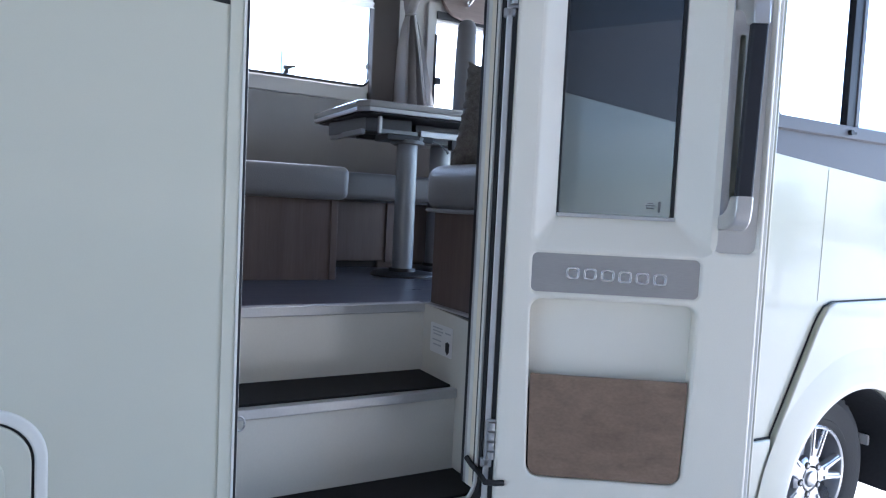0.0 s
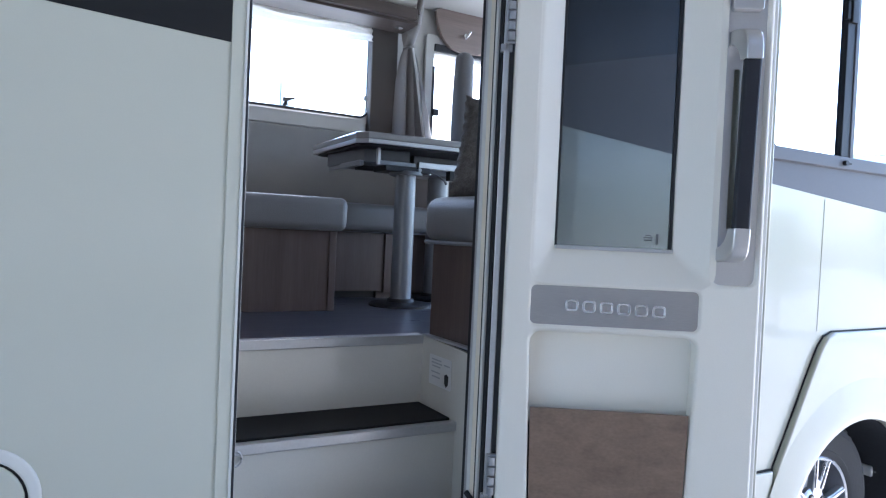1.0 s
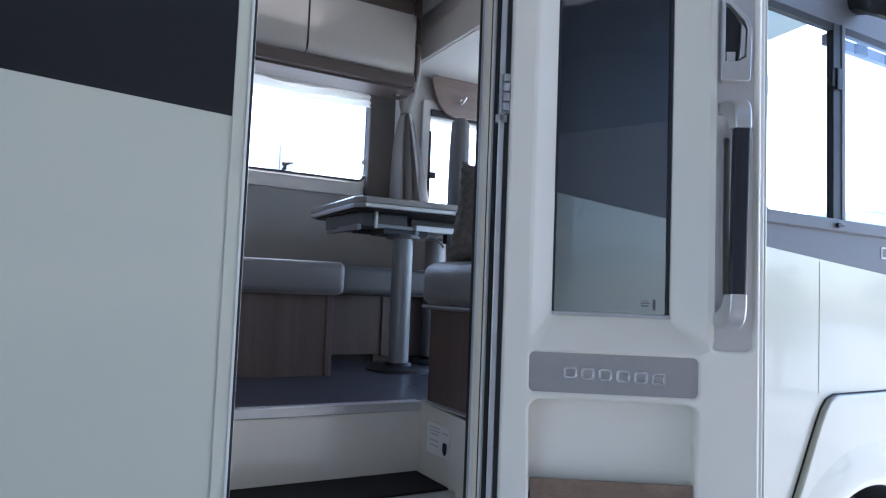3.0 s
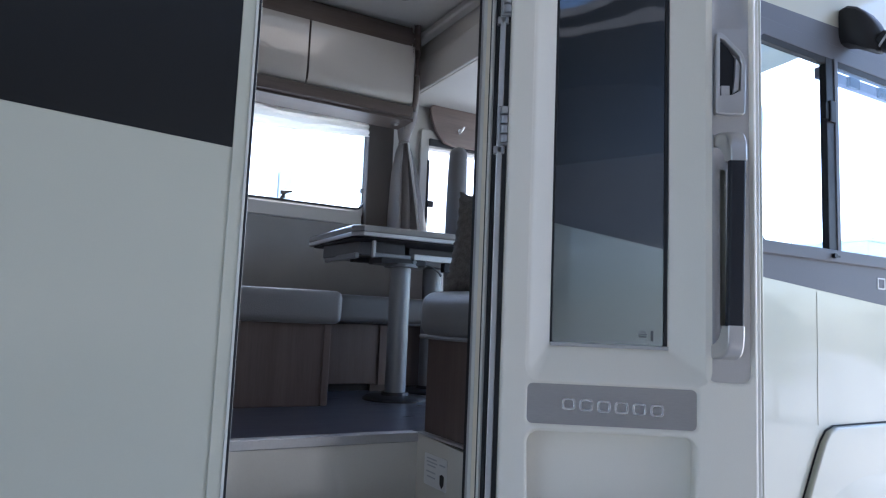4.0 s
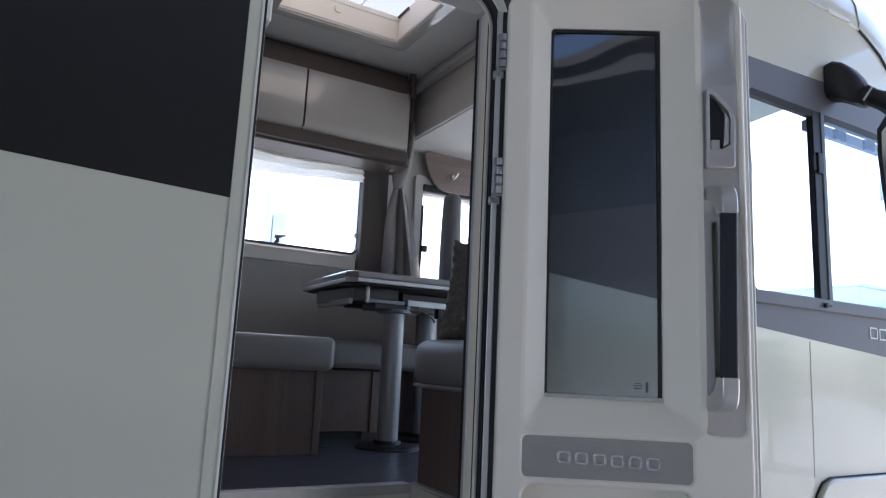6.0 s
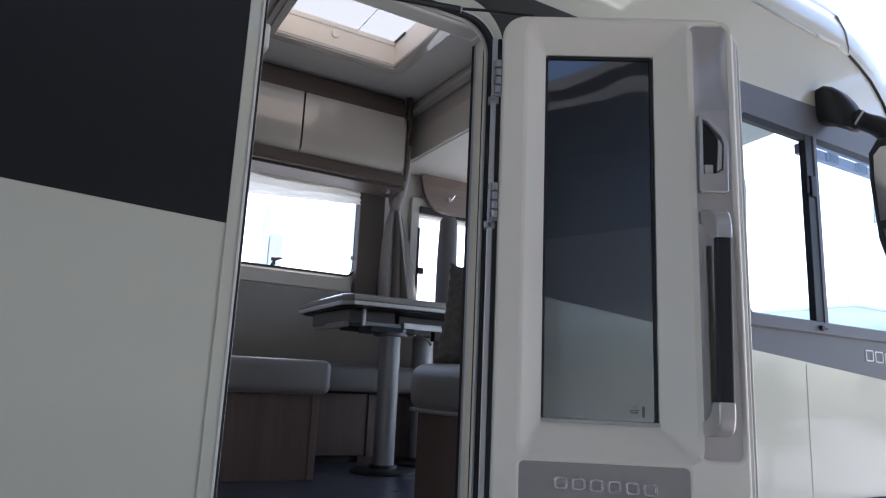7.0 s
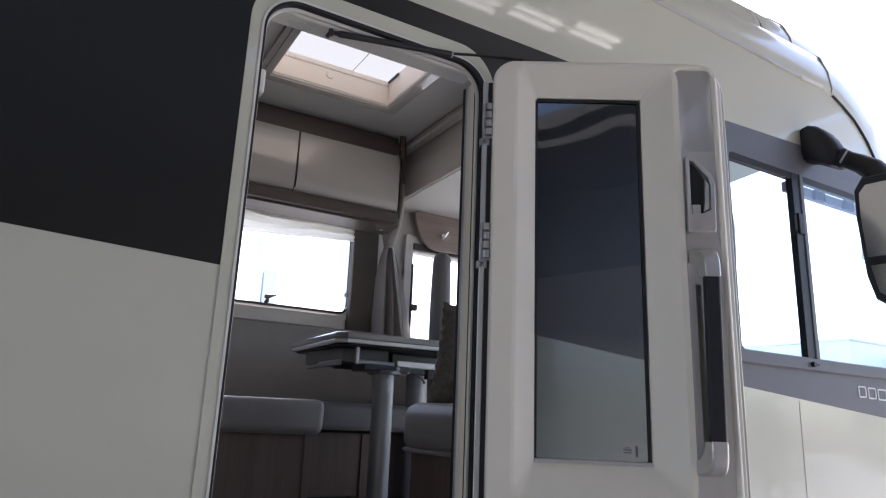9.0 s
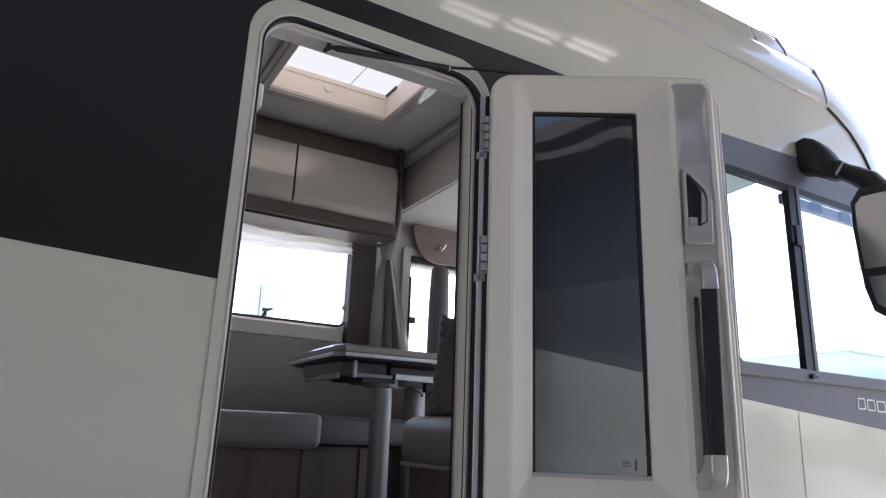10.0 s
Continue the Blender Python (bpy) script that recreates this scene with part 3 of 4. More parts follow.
part("knob", join(cyl((2.067, -0.03, 1.632), (2.067, -0.015, 1.632), 0.009, seg=16), box(2.067, 2.10, -0.026, -0.018, 1.628, 1.636, 0.002)), M["plastic"], cabw)
for k, (a, b) in enumerate(((2.372, 2.424), (2.436, 2.492), (2.504, 2.566))):
    z0 = 1.534 - 0.002 * k
    part("badge_bar", sheet([rect(a, b, z0, z0 + 0.043, 0.006), rect(a + 0.006, b - 0.006, z0 + 0.005, z0 + 0.038, 0.004)], 0.0018, 0.004), M["sticker"], van, "plain pale badge shape")
# windscreen side and cab beyond
part("windscreen", loft([[(2.85, 0.05, 2.45), (3.2, 0.36, 2.9), (3.33, 1.15, 2.93), (3.2, 2.0, 2.9), (2.85, 2.28, 2.5)], [(3.05, 0.07, 1.35), (3.3, 0.3, 1.3), (3.52, 1.15, 1.3), (3.3, 2.0, 1.3), (3.0, 2.25, 1.35)]]), M["clear"], van).visible_shadow = False
part("front_panel", loft([[(3.05, 0.07, 1.35), (3.3, 0.3, 1.3), (3.52, 1.15, 1.3), (3.3, 2.0, 1.3), (3.0, 2.25, 1.35)], [(3.08, 0.0, 0.9), (3.32, 0.3, 0.9), (3.52, 1.15, 0.9), (3.3, 2.0, 0.9), (3.0, 2.3, 0.9)]]), M["paint"], van)

# mirror on its arm
mir = thing("wing_mirror", (2.2, -0.03, 2.5), "black wing mirror on a curved arm above the cab window", "mirror")
block = [[(cx + sx * hx, y, cz + sz * hz) for sx, sz in ((-1, -0.55), (-0.75, -0.9), (-0.3, -1), (0.6, -1), (0.95, -0.75), (1, 0.4), (0.8, 0.8), (0.3, 1), (-0.7, 1), (-0.95, 0.85), (-1, 0.5))]
         for cx, y, cz, hx, hz in ((2.203, -0.002, 2.502, 0.044, 0.070), (2.205, -0.03, 2.500, 0.050, 0.076), (2.213, -0.06, 2.484, 0.052, 0.078), (2.224, -0.085, 2.462, 0.049, 0.072), (2.236, -0.103, 2.444, 0.040, 0.058), (2.244, -0.112, 2.434, 0.026, 0.038), (2.246, -0.114, 2.432, 0.004, 0.006))]
part("mount", loft(block, True), M["plastic"], mir)
part("arm", tube([(2.238, -0.098, 2.440), (2.256, -0.125, 2.418), (2.262, -0.16, 2.395), (2.250, -0.21, 2.352), (2.235, -0.26, 2.27)], [0.036, 0.034, 0.036, 0.042, 0.05], 16), M["plastic"], mir)
part("collar", tube([(2.244, -0.108, 2.432), (2.248, -0.113, 2.428)], 0.0385, 20), M["alu"], mir)
HEAD = pose(2.215, -0.285, 2.06, 0, 0, 8)
FACE = HEAD @ Matrix(((0, 0, -1, -0.03), (1, 0, 0, 0), (0, 1, 0, 0), (0, 0, 0, 1)))  # (across, up, towards the rear)
SHELL = [(0.045, -0.235), (0.085, -0.205), (0.105, -0.12), (0.118, 0.1), (0.115, 0.20), (0.085, 0.245), (-0.085, 0.245), (-0.115, 0.20), (-0.118, 0.1), (-0.105, -0.12), (-0.085, -0.205), (-0.045, -0.235)]


def inside(points, k):
    return [(x * k, z * k) for x, z in points]


head = part("head", loft([[FACE @ Vector((x, z, w)) for x, z in inside(SHELL, k)] for k, w in ((0.05, -0.10), (0.55, -0.095), (0.82, -0.075), (0.96, -0.035), (1.0, 0.0), (0.97, 0.008), (0.9, 0.004), (0.05, 0.003))], True), M["plastic"], mir, "black mirror shell")
part("upper_mirror", sheet([[(0.094, -0.055), (0.101, 0.1), (0.098, 0.185), (0.075, 0.212), (-0.075, 0.212), (-0.098, 0.185), (-0.101, 0.1), (-0.094, -0.055)]], 0.0045, 0.0075, FACE), M["chrome"], head, "clear mirror glass")
part("lower_mirror", sheet([[(0.04, -0.205), (0.07, -0.182), (0.088, -0.085), (-0.088, -0.085), (-0.07, -0.182), (-0.04, -0.205)]], 0.0045, 0.0075, FACE), M["chrome"], head)

# ---- motorhome interior shell ----
structure("floor", join(box(-2.55, 3.0, 0.497, 2.3, 0.96, 1.0), box(0.738, 3.0, 0.036, 0.495, 0.96, 0.998), box(-2.55, 0.02, 0.036, 0.495, 0.96, 0.998)), M["vinyl"], "blue-grey vinyl floor inside the motorhome", "floor")
structure("ceiling", sheet([[(-2.55, 0.04), (1.47, 0.04), (1.47, 2.29), (-2.55, 2.29)], rect(0.436, 1.089, 1.076, 1.574)], 3.0, 3.03, Matrix.Identity(4)), M["ceil"], "pale ceiling lining with a skylight opening", "ceiling")
structure("ceiling_cab", box(1.48, 2.15, 0.04, 2.29, 2.68, 2.71), M["ceil"], "white lowered ceiling over the cab", "ceiling")
structure("bulkhead_wall", box(1.45, 1.475, 0.04, 2.29, 2.672, 2.998, 0.006), M["wall_in"], "beige bulkhead between living space and cab", "wall")
structure("trim_bulkhead", join(box(1.385, 1.449, 0.04, 2.25, 2.95, 2.997, 0.015, 3), box(1.428, 1.449, 0.04, 2.25, 2.674, 2.85, 0.008, 3)), M["wall_in"], "beige mouldings along the bulkhead", "trim")
structure("wall_north", sheet([[(-2.55, 1.0), (2.75, 1.0), (2.75, 2.7), (1.47, 2.7), (1.47, 2.998), (-2.55, 2.998)], rect(0.2, 1.228, 1.965, 2.49, 0.06), rect(1.62, 2.7, 1.75, 2.42, 0.02)], -2.30, -2.262), M["wall_in"], "pale grey lined wall with two windows", "wall")
structure("wall_south", join(box(0.75, 1.65, 0.038, 0.075, 1.0, 2.99), box(-2.5, -0.02, 0.038, 0.075, 1.0, 2.99), box(-0.02, 0.75, 0.038, 0.075, 2.42, 2.99)), M["wall_in"], "pale lined wall beside the entrance", "wall")
structure("wall_west", box(-1.2, -1.15, 0.08, 2.26, 1.0, 2.99), M["wood"], "walnut partition closing the living space", "wall")
# entrance steps
steps = thing("entrance_steps", (0.4, 0.3, 0.5), "cream entrance steps with black carpet treads and grey nosings", "steps")
part("upper_riser", box(-0.02, 0.722, 0.493, 0.505, 0.786, 0.992, 0.0), M["cream"], steps)
part("threshold_nosing", box(-0.02, 0.722, 0.486, 0.53, 0.975, 1.0035, 0.004), M["alu"], steps, "grey aluminium floor edge")
part("upper_tread", box(-0.02, 0.722, 0.27, 0.493, 0.765, 0.783), M["cream"], steps)
part("tread_nosing", box(-0.02, 0.724, 0.262, 0.29, 0.757, 0.785, 0.005), M["alu"], steps, "grey step nosing")
part("tread_carpet", box(-0.02, 0.716, 0.291, 0.492, 0.783, 0.791, 0.003), M["carpet"], steps, "black carpet mat")
part("lower_riser", box(-0.02, 0.735, 0.272, 0.284, 0.54, 0.762), M["cream"], steps)
part("lower_tread", box(-0.02, 0.735, 0.036, 0.272, 0.5, 0.54), M["cream"], steps)
part("lower_carpet", box(0.0, 0.728, 0.10, 0.270, 0.54, 0.549, 0.003), M["carpet"], steps, "black carpet mat")
part("side_panel", sheet([[(0.09, 0.5), (0.497, 0.5), (0.497, 1.002), (0.09, 0.985)]], 0.722, 0.736, Matrix(((0, 0, 1, 0), (1, 0, 0, 0), (0, 1, 0, 0), (0, 0, 0, 1))), 0.003), M["cream"], steps, "cream side panel of the step well")
part("side_panel", box(-0.04, -0.022, 0.09, 0.497, 0.5, 1.0, 0.002), M["cream"], steps)
part("side_ledge", box(0.718, 0.742, 0.10, 0.497, 1.0, 1.006, 0.002), M["alu"], steps, "pale edge strip")
part("pull_ring", tube([(0.104 + 0.012 * math.sin(radians(a)), 0.262, 0.752 + 0.018 * math.cos(radians(a))) for a in range(0, 361, 30)], 0.003, 6), M["alu"], steps, "small metal pull ring")
stk = thing("warning_sticker", (0.721, 0.3, 0.9), "white instruction sticker on the step well side", "sticker")
SX = Matrix(((0, 0, -1, 0.7215), (1, 0, 0, 0), (0, 1, 0, 0), (0, 0, 0, 1)))
part("sheet", sheet([rect(0.303, 0.44, 0.862, 0.953, 0.006)], 0.0, 0.0006, SX), M["sticker"], stk)
part("emblem", sheet([[(0.331, 0.868), (0.342, 0.879), (0.343, 0.903), (0.331, 0.908), (0.319, 0.903), (0.320, 0.879)]], 0.0008, 0.0014, SX), M["plastic"], stk, "small dark shield shape")
for bx, bz, bw in ((0.365, 0.938, 0.06), (0.36, 0.928, 0.065), (0.37, 0.918, 0.05), (0.313, 0.93, 0.035), (0.37, 0.900, 0.055), (0.37, 0.886, 0.05)):
    part("print_bar", sheet([rect(bx, bx + bw, bz, bz + 0.004)], 0.0008, 0.0012, SX), M["grey_print"], stk)

# ---- entrance door, open ----
A = radians(32.5)
HINGE = Matrix(((math.cos(A), 0, -math.sin(A), 0.66), (-math.sin(A), 0, -math.cos(A), -0.0905), (0, 1, 0, 0), (0, 0, 0, 1)))
door = thing("door_1", (0.66, -0.09, 0.53), "open white entrance door with dark window, storage pocket and grip", "door", "", "structure")


def onto(loops, w0, w1, bevel=0.0):
    return sheet(loops, w0, w1, HINGE, bevel)


def dp(u, z, w):
    return HINGE @ Vector((u, z, w))


GLASS = rect(0.088, 0.366, 1.302, 2.246, 0.008)
FUNNEL = rect(0.034, 0.448, 1.226, 2.316, 0.03, 4)
POCKET = [(0.229 + (u - 0.229) * (1 - 0.065 * (1.104 - z) / 0.436), z) for u, z in rect(0.035, 0.423, 0.672, 1.104, 0.03, 6)]
PLATE = rect(0.035, 0.423, 1.121, 1.212, 0.012, 4)
STRIP = rect(0.451, 0.546, 1.233, 2.320, 0.018, 5)
part("inner_shell", onto([rect(-0.03, 0.562, 0.555, 2.338, 0.06, 10), FUNNEL, POCKET, PLATE, STRIP], -0.046, 0.0, 0.009), M["trim"], door, "moulded off-white inner shell")
fo, fi = rect(0.040, 0.442, 1.232, 2.310, 0.024, 4), rect(0.086, 0.368, 1.300, 2.248, 0.006, 4)
mid_f = [(0.72 * a[0] + 0.28 * b[0], 0.72 * a[1] + 0.28 * b[1]) for a, b in zip(fo, fi)]
part("window_funnel", loft([[dp(*p, -0.001) for p in rect(0.030, 0.452, 1.222, 2.320, 0.032, 4)], [dp(*p, -0.004) for p in fo], [dp(*p, -0.018) for p in mid_f], [dp(*p, -0.042) for p in fi], [dp(*p, -0.05) for p in fi]], True), M["trim"], door)
part("window_seal", onto([GLASS, rect(0.093, 0.358, 1.308, 2.238, 0.006)], -0.054, -0.043, 0.001), M["rubber"], door, "black window seal")
part("lower_rail", onto([rect(0.088, 0.366, 1.300, 1.309, 0.002)], -0.05, -0.030, 0.002), M["alu"], door)
part("window_pane", onto([GLASS], -0.052, -0.048), M["tint"], door, "dark tinted double pane").visible_shadow = False
for k, (u0, u1, z0, z1) in enumerate(((0.300, 0.318, 1.328, 1.331), (0.298, 0.320, 1.334, 1.337), (0.302, 0.316, 1.340, 1.342), (0.328, 0.334, 1.320, 1.345))):
    part("pane_mark", onto([rect(u0, u1, z0, z1)], -0.0475, -0.047), M["steel"], door)
part("outer_skin", onto([rect(-0.02, 0.596, 0.53, 2.352, 0.08, 10), rect(0.082, 0.372, 1.296, 2.252, 0.01)], -0.068, -0.052, 0.004), M["paint"], door, "white outer skin")
part("edge_seal", onto([rect(-0.018, 0.582, 0.54, 2.344, 0.075, 10), rect(0.0, 0.55, 0.6, 2.3, 0.05, 6)], -0.052, -0.042), M["rubber"], door)
part("edge_profile", onto([rect(-0.022, 0.580, 0.545, 2.346, 0.072, 10), rect(0.0, 0.55, 0.6, 2.3, 0.05, 6)], -0.041, -0.028, 0.004), M["paint_satin"], door)
# pocket
part("pocket_back", onto([rect(0.02, 0.44, 0.65, 1.12, 0.03)], -0.050, -0.0465), M["trim"], door)
FRONT_PANEL = [(0.229 + (u - 0.229) * (1 - 0.065 * (1.104 - z) / 0.436), z) for u, z in rect(0.0385, 0.4195, 0.6755, 0.9215, 0.026, 6)]
part("pocket_front", onto([[q for q in FRONT_PANEL if q[1] < 0.9 and q[0] > 0.23] + [(0.4135, 0.9215), (0.0445, 0.9215)] + [q for q in FRONT_PANEL if q[1] < 0.9 and q[0] < 0.23]], -0.014, -0.003, 0.0012), M["wood_x"], door, "walnut pocket front")
# black filling stands for the shade inside the pocket
part("pocket_shade", onto([rect(0.044, 0.414, 0.676, 0.90, 0.03)], -0.044, -0.018), M["rubber"], door)
# name plate with plain bars for the letters
plate = part("name_plate", onto([rect(0.030, 0.428, 1.116, 1.217, 0.012)], -0.012, -0.006), M["plate"], door, "brushed silver name plate")
for k in range(6):
    u0 = 0.115 + k * 0.0405
    z0 = 1.156 - 0.0012 * k
    part("letter_shape", onto([rect(u0, u0 + 0.031, z0 - 0.002, z0 + 0.026, 0.008, 4), rect(u0 + 0.005, u0 + 0.026, z0 + 0.003, z0 + 0.021, 0.005, 4)], -0.006, -0.001, 0.0008), M["chrome"], plate, "plain chrome letter-sized ring")
# grip strip
strip = part("grip_strip", onto([rect(0.446, 0.553, 1.220, 2.327, 0.018, 5), rect(0.460, 0.524, 1.305, 1.795, 0.02, 4), rect(0.456, 0.545, 2.086, 2.318, 0.014, 4)], -0.016, -0.008, 0.0), M["silver"], door, "satin silver grip panel")
dish_rows = []
for k in range(25):
    f = k / 24
    z = 2.083 + 0.238 * f
    dish_rows.append([dp(0.453 + 0.095 * i / 12, z, -0.0085 - 0.015 * math.sin(math.pi * f) * (1 - (2 * i / 12 - 1) ** 4) ** 0.7) for i in range(13)])
part("finger_dish", loft(dish_rows), M["silver"], strip, "shallow dished silver end of the grip panel")
lock = part("lock_plate", onto([[(0.466, 1.866), (0.526, 1.866), (0.531, 1.871), (0.534, 1.99), (0.527, 2.016), (0.482, 2.064), (0.472, 2.070), (0.464, 2.066), (0.462, 1.871)], [(0.472, 1.912), (0.500, 1.914), (0.520, 1.925), (0.523, 1.99), (0.518, 2.010), (0.482, 2.050), (0.473, 2.054)]], -0.008, 0.012, 0.003), M["silver"], strip, "silver lock surround")
BASE[lock] = BASE[strip]
part("lock_recess", onto([[(0.472, 1.902), (0.524, 1.915), (0.524, 1.99), (0.482, 2.056), (0.472, 2.056)]], -0.006, -0.003), M["plastic"], strip)
part("lock_lever", onto([[(0.505, 1.92), (0.518, 1.928), (0.521, 1.99), (0.511, 2.008), (0.508, 1.95)]], -0.003, 0.008, 0.002), M["silver"], strip)
part("lock_slide", onto([rect(0.476, 0.497, 1.906, 1.938, 0.002)], -0.003, 0.006, 0.0015), M["silver"], strip)
SIDE = HINGE @ Matrix(((0, 0, 1, 0), (0, 1, 0, 0), (1, 0, 0, 0), (0, 0, 0, 1)))  # (out, up, along)
for name, prof in (("upper_mount", [(-0.008, 1.820), (0.018, 1.819), (0.036, 1.814), (0.049, 1.805), (0.057, 1.792), (0.061, 1.772), (0.062, 1.742), (0.034, 1.742), (0.03, 1.756), (0.024, 1.770), (0.012, 1.782), (-0.008, 1.788)]),
                   ("lower_mount", [(-0.008, 1.280), (0.018, 1.281), (0.036, 1.286), (0.049, 1.295), (0.057, 1.308), (0.061, 1.328), (0.062, 1.358), (0.034, 1.358), (0.03, 1.344), (0.024, 1.330), (0.012, 1.318), (-0.008, 1.312)])):
    mount = sheet([prof], 0.458, 0.513, Matrix.Identity(4), 0.006)
    for v in mount.verts:
        f = min(max((v.co.x - 0.006) / 0.044, 0), 1)
        tilt = 0.004 if name == "upper_mount" else -0.004
        v.co.z += f * (0.016 if v.co.z < 0.486 else 0.0) + tilt
        v.co.y += 0.006 if name == "lower_mount" else 0.0
    mount.transform(SIDE)
    part(name, mount, M["silver"], strip, "silver grip mount")
part("grip_bar", loft([[SIDE @ Vector((w, z, u + tilt)) for w, u in rect(0.036, 0.058, 0.475, 0.512, 0.007, 4)] for z, tilt in ((1.345, -0.004), (1.55, 0.0), (1.755, 0.004))], True), M["grip"], strip, "black soft grip bar")
part("grip_hollow", loft([[dp(u, z, -0.008) for u, z in rect(0.459, 0.525, 1.304, 1.796, 0.021, 4)], [dp(u, z, -0.016) for u, z in rect(0.464, 0.520, 1.310, 1.790, 0.02, 4)], [dp(u, z, -0.028) for u, z in rect(0.474, 0.510, 1.335, 1.765, 0.016, 4)], [dp(u, z, -0.030) for u, z in rect(0.485, 0.499, 1.36, 1.74, 0.006, 4)]], True), M["dish"], strip)
# hinges and retaining strap
for hz in (2.165, 1.832, 0.75):
    hg = part("hinge", onto([rect(-0.056, -0.026, hz - 0.05, hz + 0.05, 0.004)], -0.04, -0.014, 0.004), M["hinge"], door, "grey metal hinge")
    for k in range(4):
        part("knuckle", cyl(dp(-0.040, hz - 0.045 + 0.024 * k, -0.011), dp(-0.040, hz - 0.027 + 0.024 * k, -0.011), 0.010, seg=12), M["hinge"], hg)
    part("hinge_leaf", onto([rect(-0.064, -0.036, hz - 0.07, hz - 0.05, 0.003)], -0.034, -0.018, 0.003), M["hinge"], hg)
part("hinge_seal", onto([rect(-0.042, -0.031, 0.6, 2.28, 0.003)], -0.05, -0.022), M["rubber"], door, "black seal along the hinge side")
part("hinge_edge", onto([rect(-0.057, -0.0425, 0.6, 2.28, 0.003)], -0.032, -0.018, 0.003), M["alu"], door, "pale aluminium hinge profile")
tagged(part("door_strap", tube([(0.622, 0.034, 0.678), (0.626, 0.012, 0.664), (0.630, -0.012, 0.656), dp(-0.05, 0.656, 0.014), dp(-0.025, 0.655, 0.014), dp(-0.006, 0.654, 0.006)], 0.007, 10), M["rubber"]), "thin black retaining strap between door and frame", "strap")
strut = thing("gas_strut", (0.5, 0.0, 2.35), "thin black gas strut between door frame and door", "gas strut")
part("cylinder", tube([(0.222, 0.004, 2.309), (0.535, -0.014, 2.349)], 0.0085, 14), M["plastic"], strut)
part("rod", tube([(0.52, -0.014, 2.347), (0.60, -0.035, 2.358), (0.72, -0.09, 2.356)], 0.004, 8), M["plastic"], strut)
part("end_fitting", join(tube([(0.195, 0.006, 2.306), (0.203, 0.005, 2.307), (0.205, 0.005, 2.307), (0.216, 0.004, 2.308), (0.224, 0.004, 2.309)], [0.009, 0.010, 0.005, 0.006, 0.0085], 12), cyl((0.2, 0.03, 2.309), (0.2, 0.006, 2.307), 0.006, seg=12)), M["plastic"], strut)
part("collar", tube([(0.533, -0.0138, 2.3487), (0.538, -0.0142, 2.3494)], 0.009, 12), M["hinge"], strut)
lampf = tagged(part("courtesy_lamp", box(0.05, 0.075, 0.09, 0.13, 2.14, 2.205, 0.008, 3), M["paint_satin"]), "small white courtesy lamp beside the entrance", "lamp")

# ---- living space ----
b1 = thing("bench_seat", (0.3, 1.5, 1.0), "grey upholstered bench on a walnut base beside the entrance", "bench")
part("base", box(-0.5, 0.655, 1.155, 2.25, 1.0, 1.318, 0.003), M["wood"], b1, "walnut veneer base")
part("edge_post", box(0.632, 0.662, 1.150, 1.18, 1.0, 1.318, 0.004), M["wood"], b1)
part("seat_cushion", cushion(-0.5, 0.690, 1.10, 2.1, 1.318, 1.447, 0.03, 0.006), M["leather"], b1)
part("side_backrest", cushion(0.05, 0.285, 1.16, 2.08, 1.45, 1.93, 0.05, 0.01), M["backrest"], b1)
b2 = thing("bench_seat", (1.2, 1.9, 1.0), "grey bench under the window with its kick recess shaded by a black block", "bench")
part("base", box(0.66, 1.75, 1.625, 2.25, 1.035, 1.318, 0.003), M["wood"], b2)
part("base_panel", box(1.08, 1.75, 1.612, 1.63, 1.03, 1.315, 0.003), M["wood"], b2)
# black block puts the recess's shade under the base
part("kick_shade", box(0.66, 1.75, 1.66, 2.2, 1.0, 1.036), M["plastic"], b2, "black block for the shade in the kick recess")
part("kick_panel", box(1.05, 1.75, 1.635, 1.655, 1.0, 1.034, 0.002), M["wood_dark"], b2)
part("seat_cushion", cushion(0.694, 1.75, 1.53, 2.1, 1.330, 1.452, 0.025, 0.004), M["leather"], b2)
part("backrest", cushion(0.28, 1.62, 2.09, 2.2, 1.44, 1.862, 0.014, 0.004), M["backrest"], b2, "dark grey back cushion")
b3 = thing("bench_seat", (1.2, 0.3, 1.0), "grey side bench on a walnut base with a seat piping", "bench")
part("base", box(0.742, 1.66, 0.09, 0.49, 1.004, 1.294, 0.003), M["wood"], b3, "walnut veneer base")
part("seat_cushion", cushion(0.709, 1.66, 0.085, 0.505, 1.298, 1.436, 0.04, 0.01), M["leather"], b3)
part("piping", tube([(0.713, 0.1, 1.298), (0.711, 0.3, 1.297), (0.715, 0.49, 1.298), (0.73, 0.505, 1.298), (1.6, 0.506, 1.298)], 0.006, 8), M["leather"], b3)


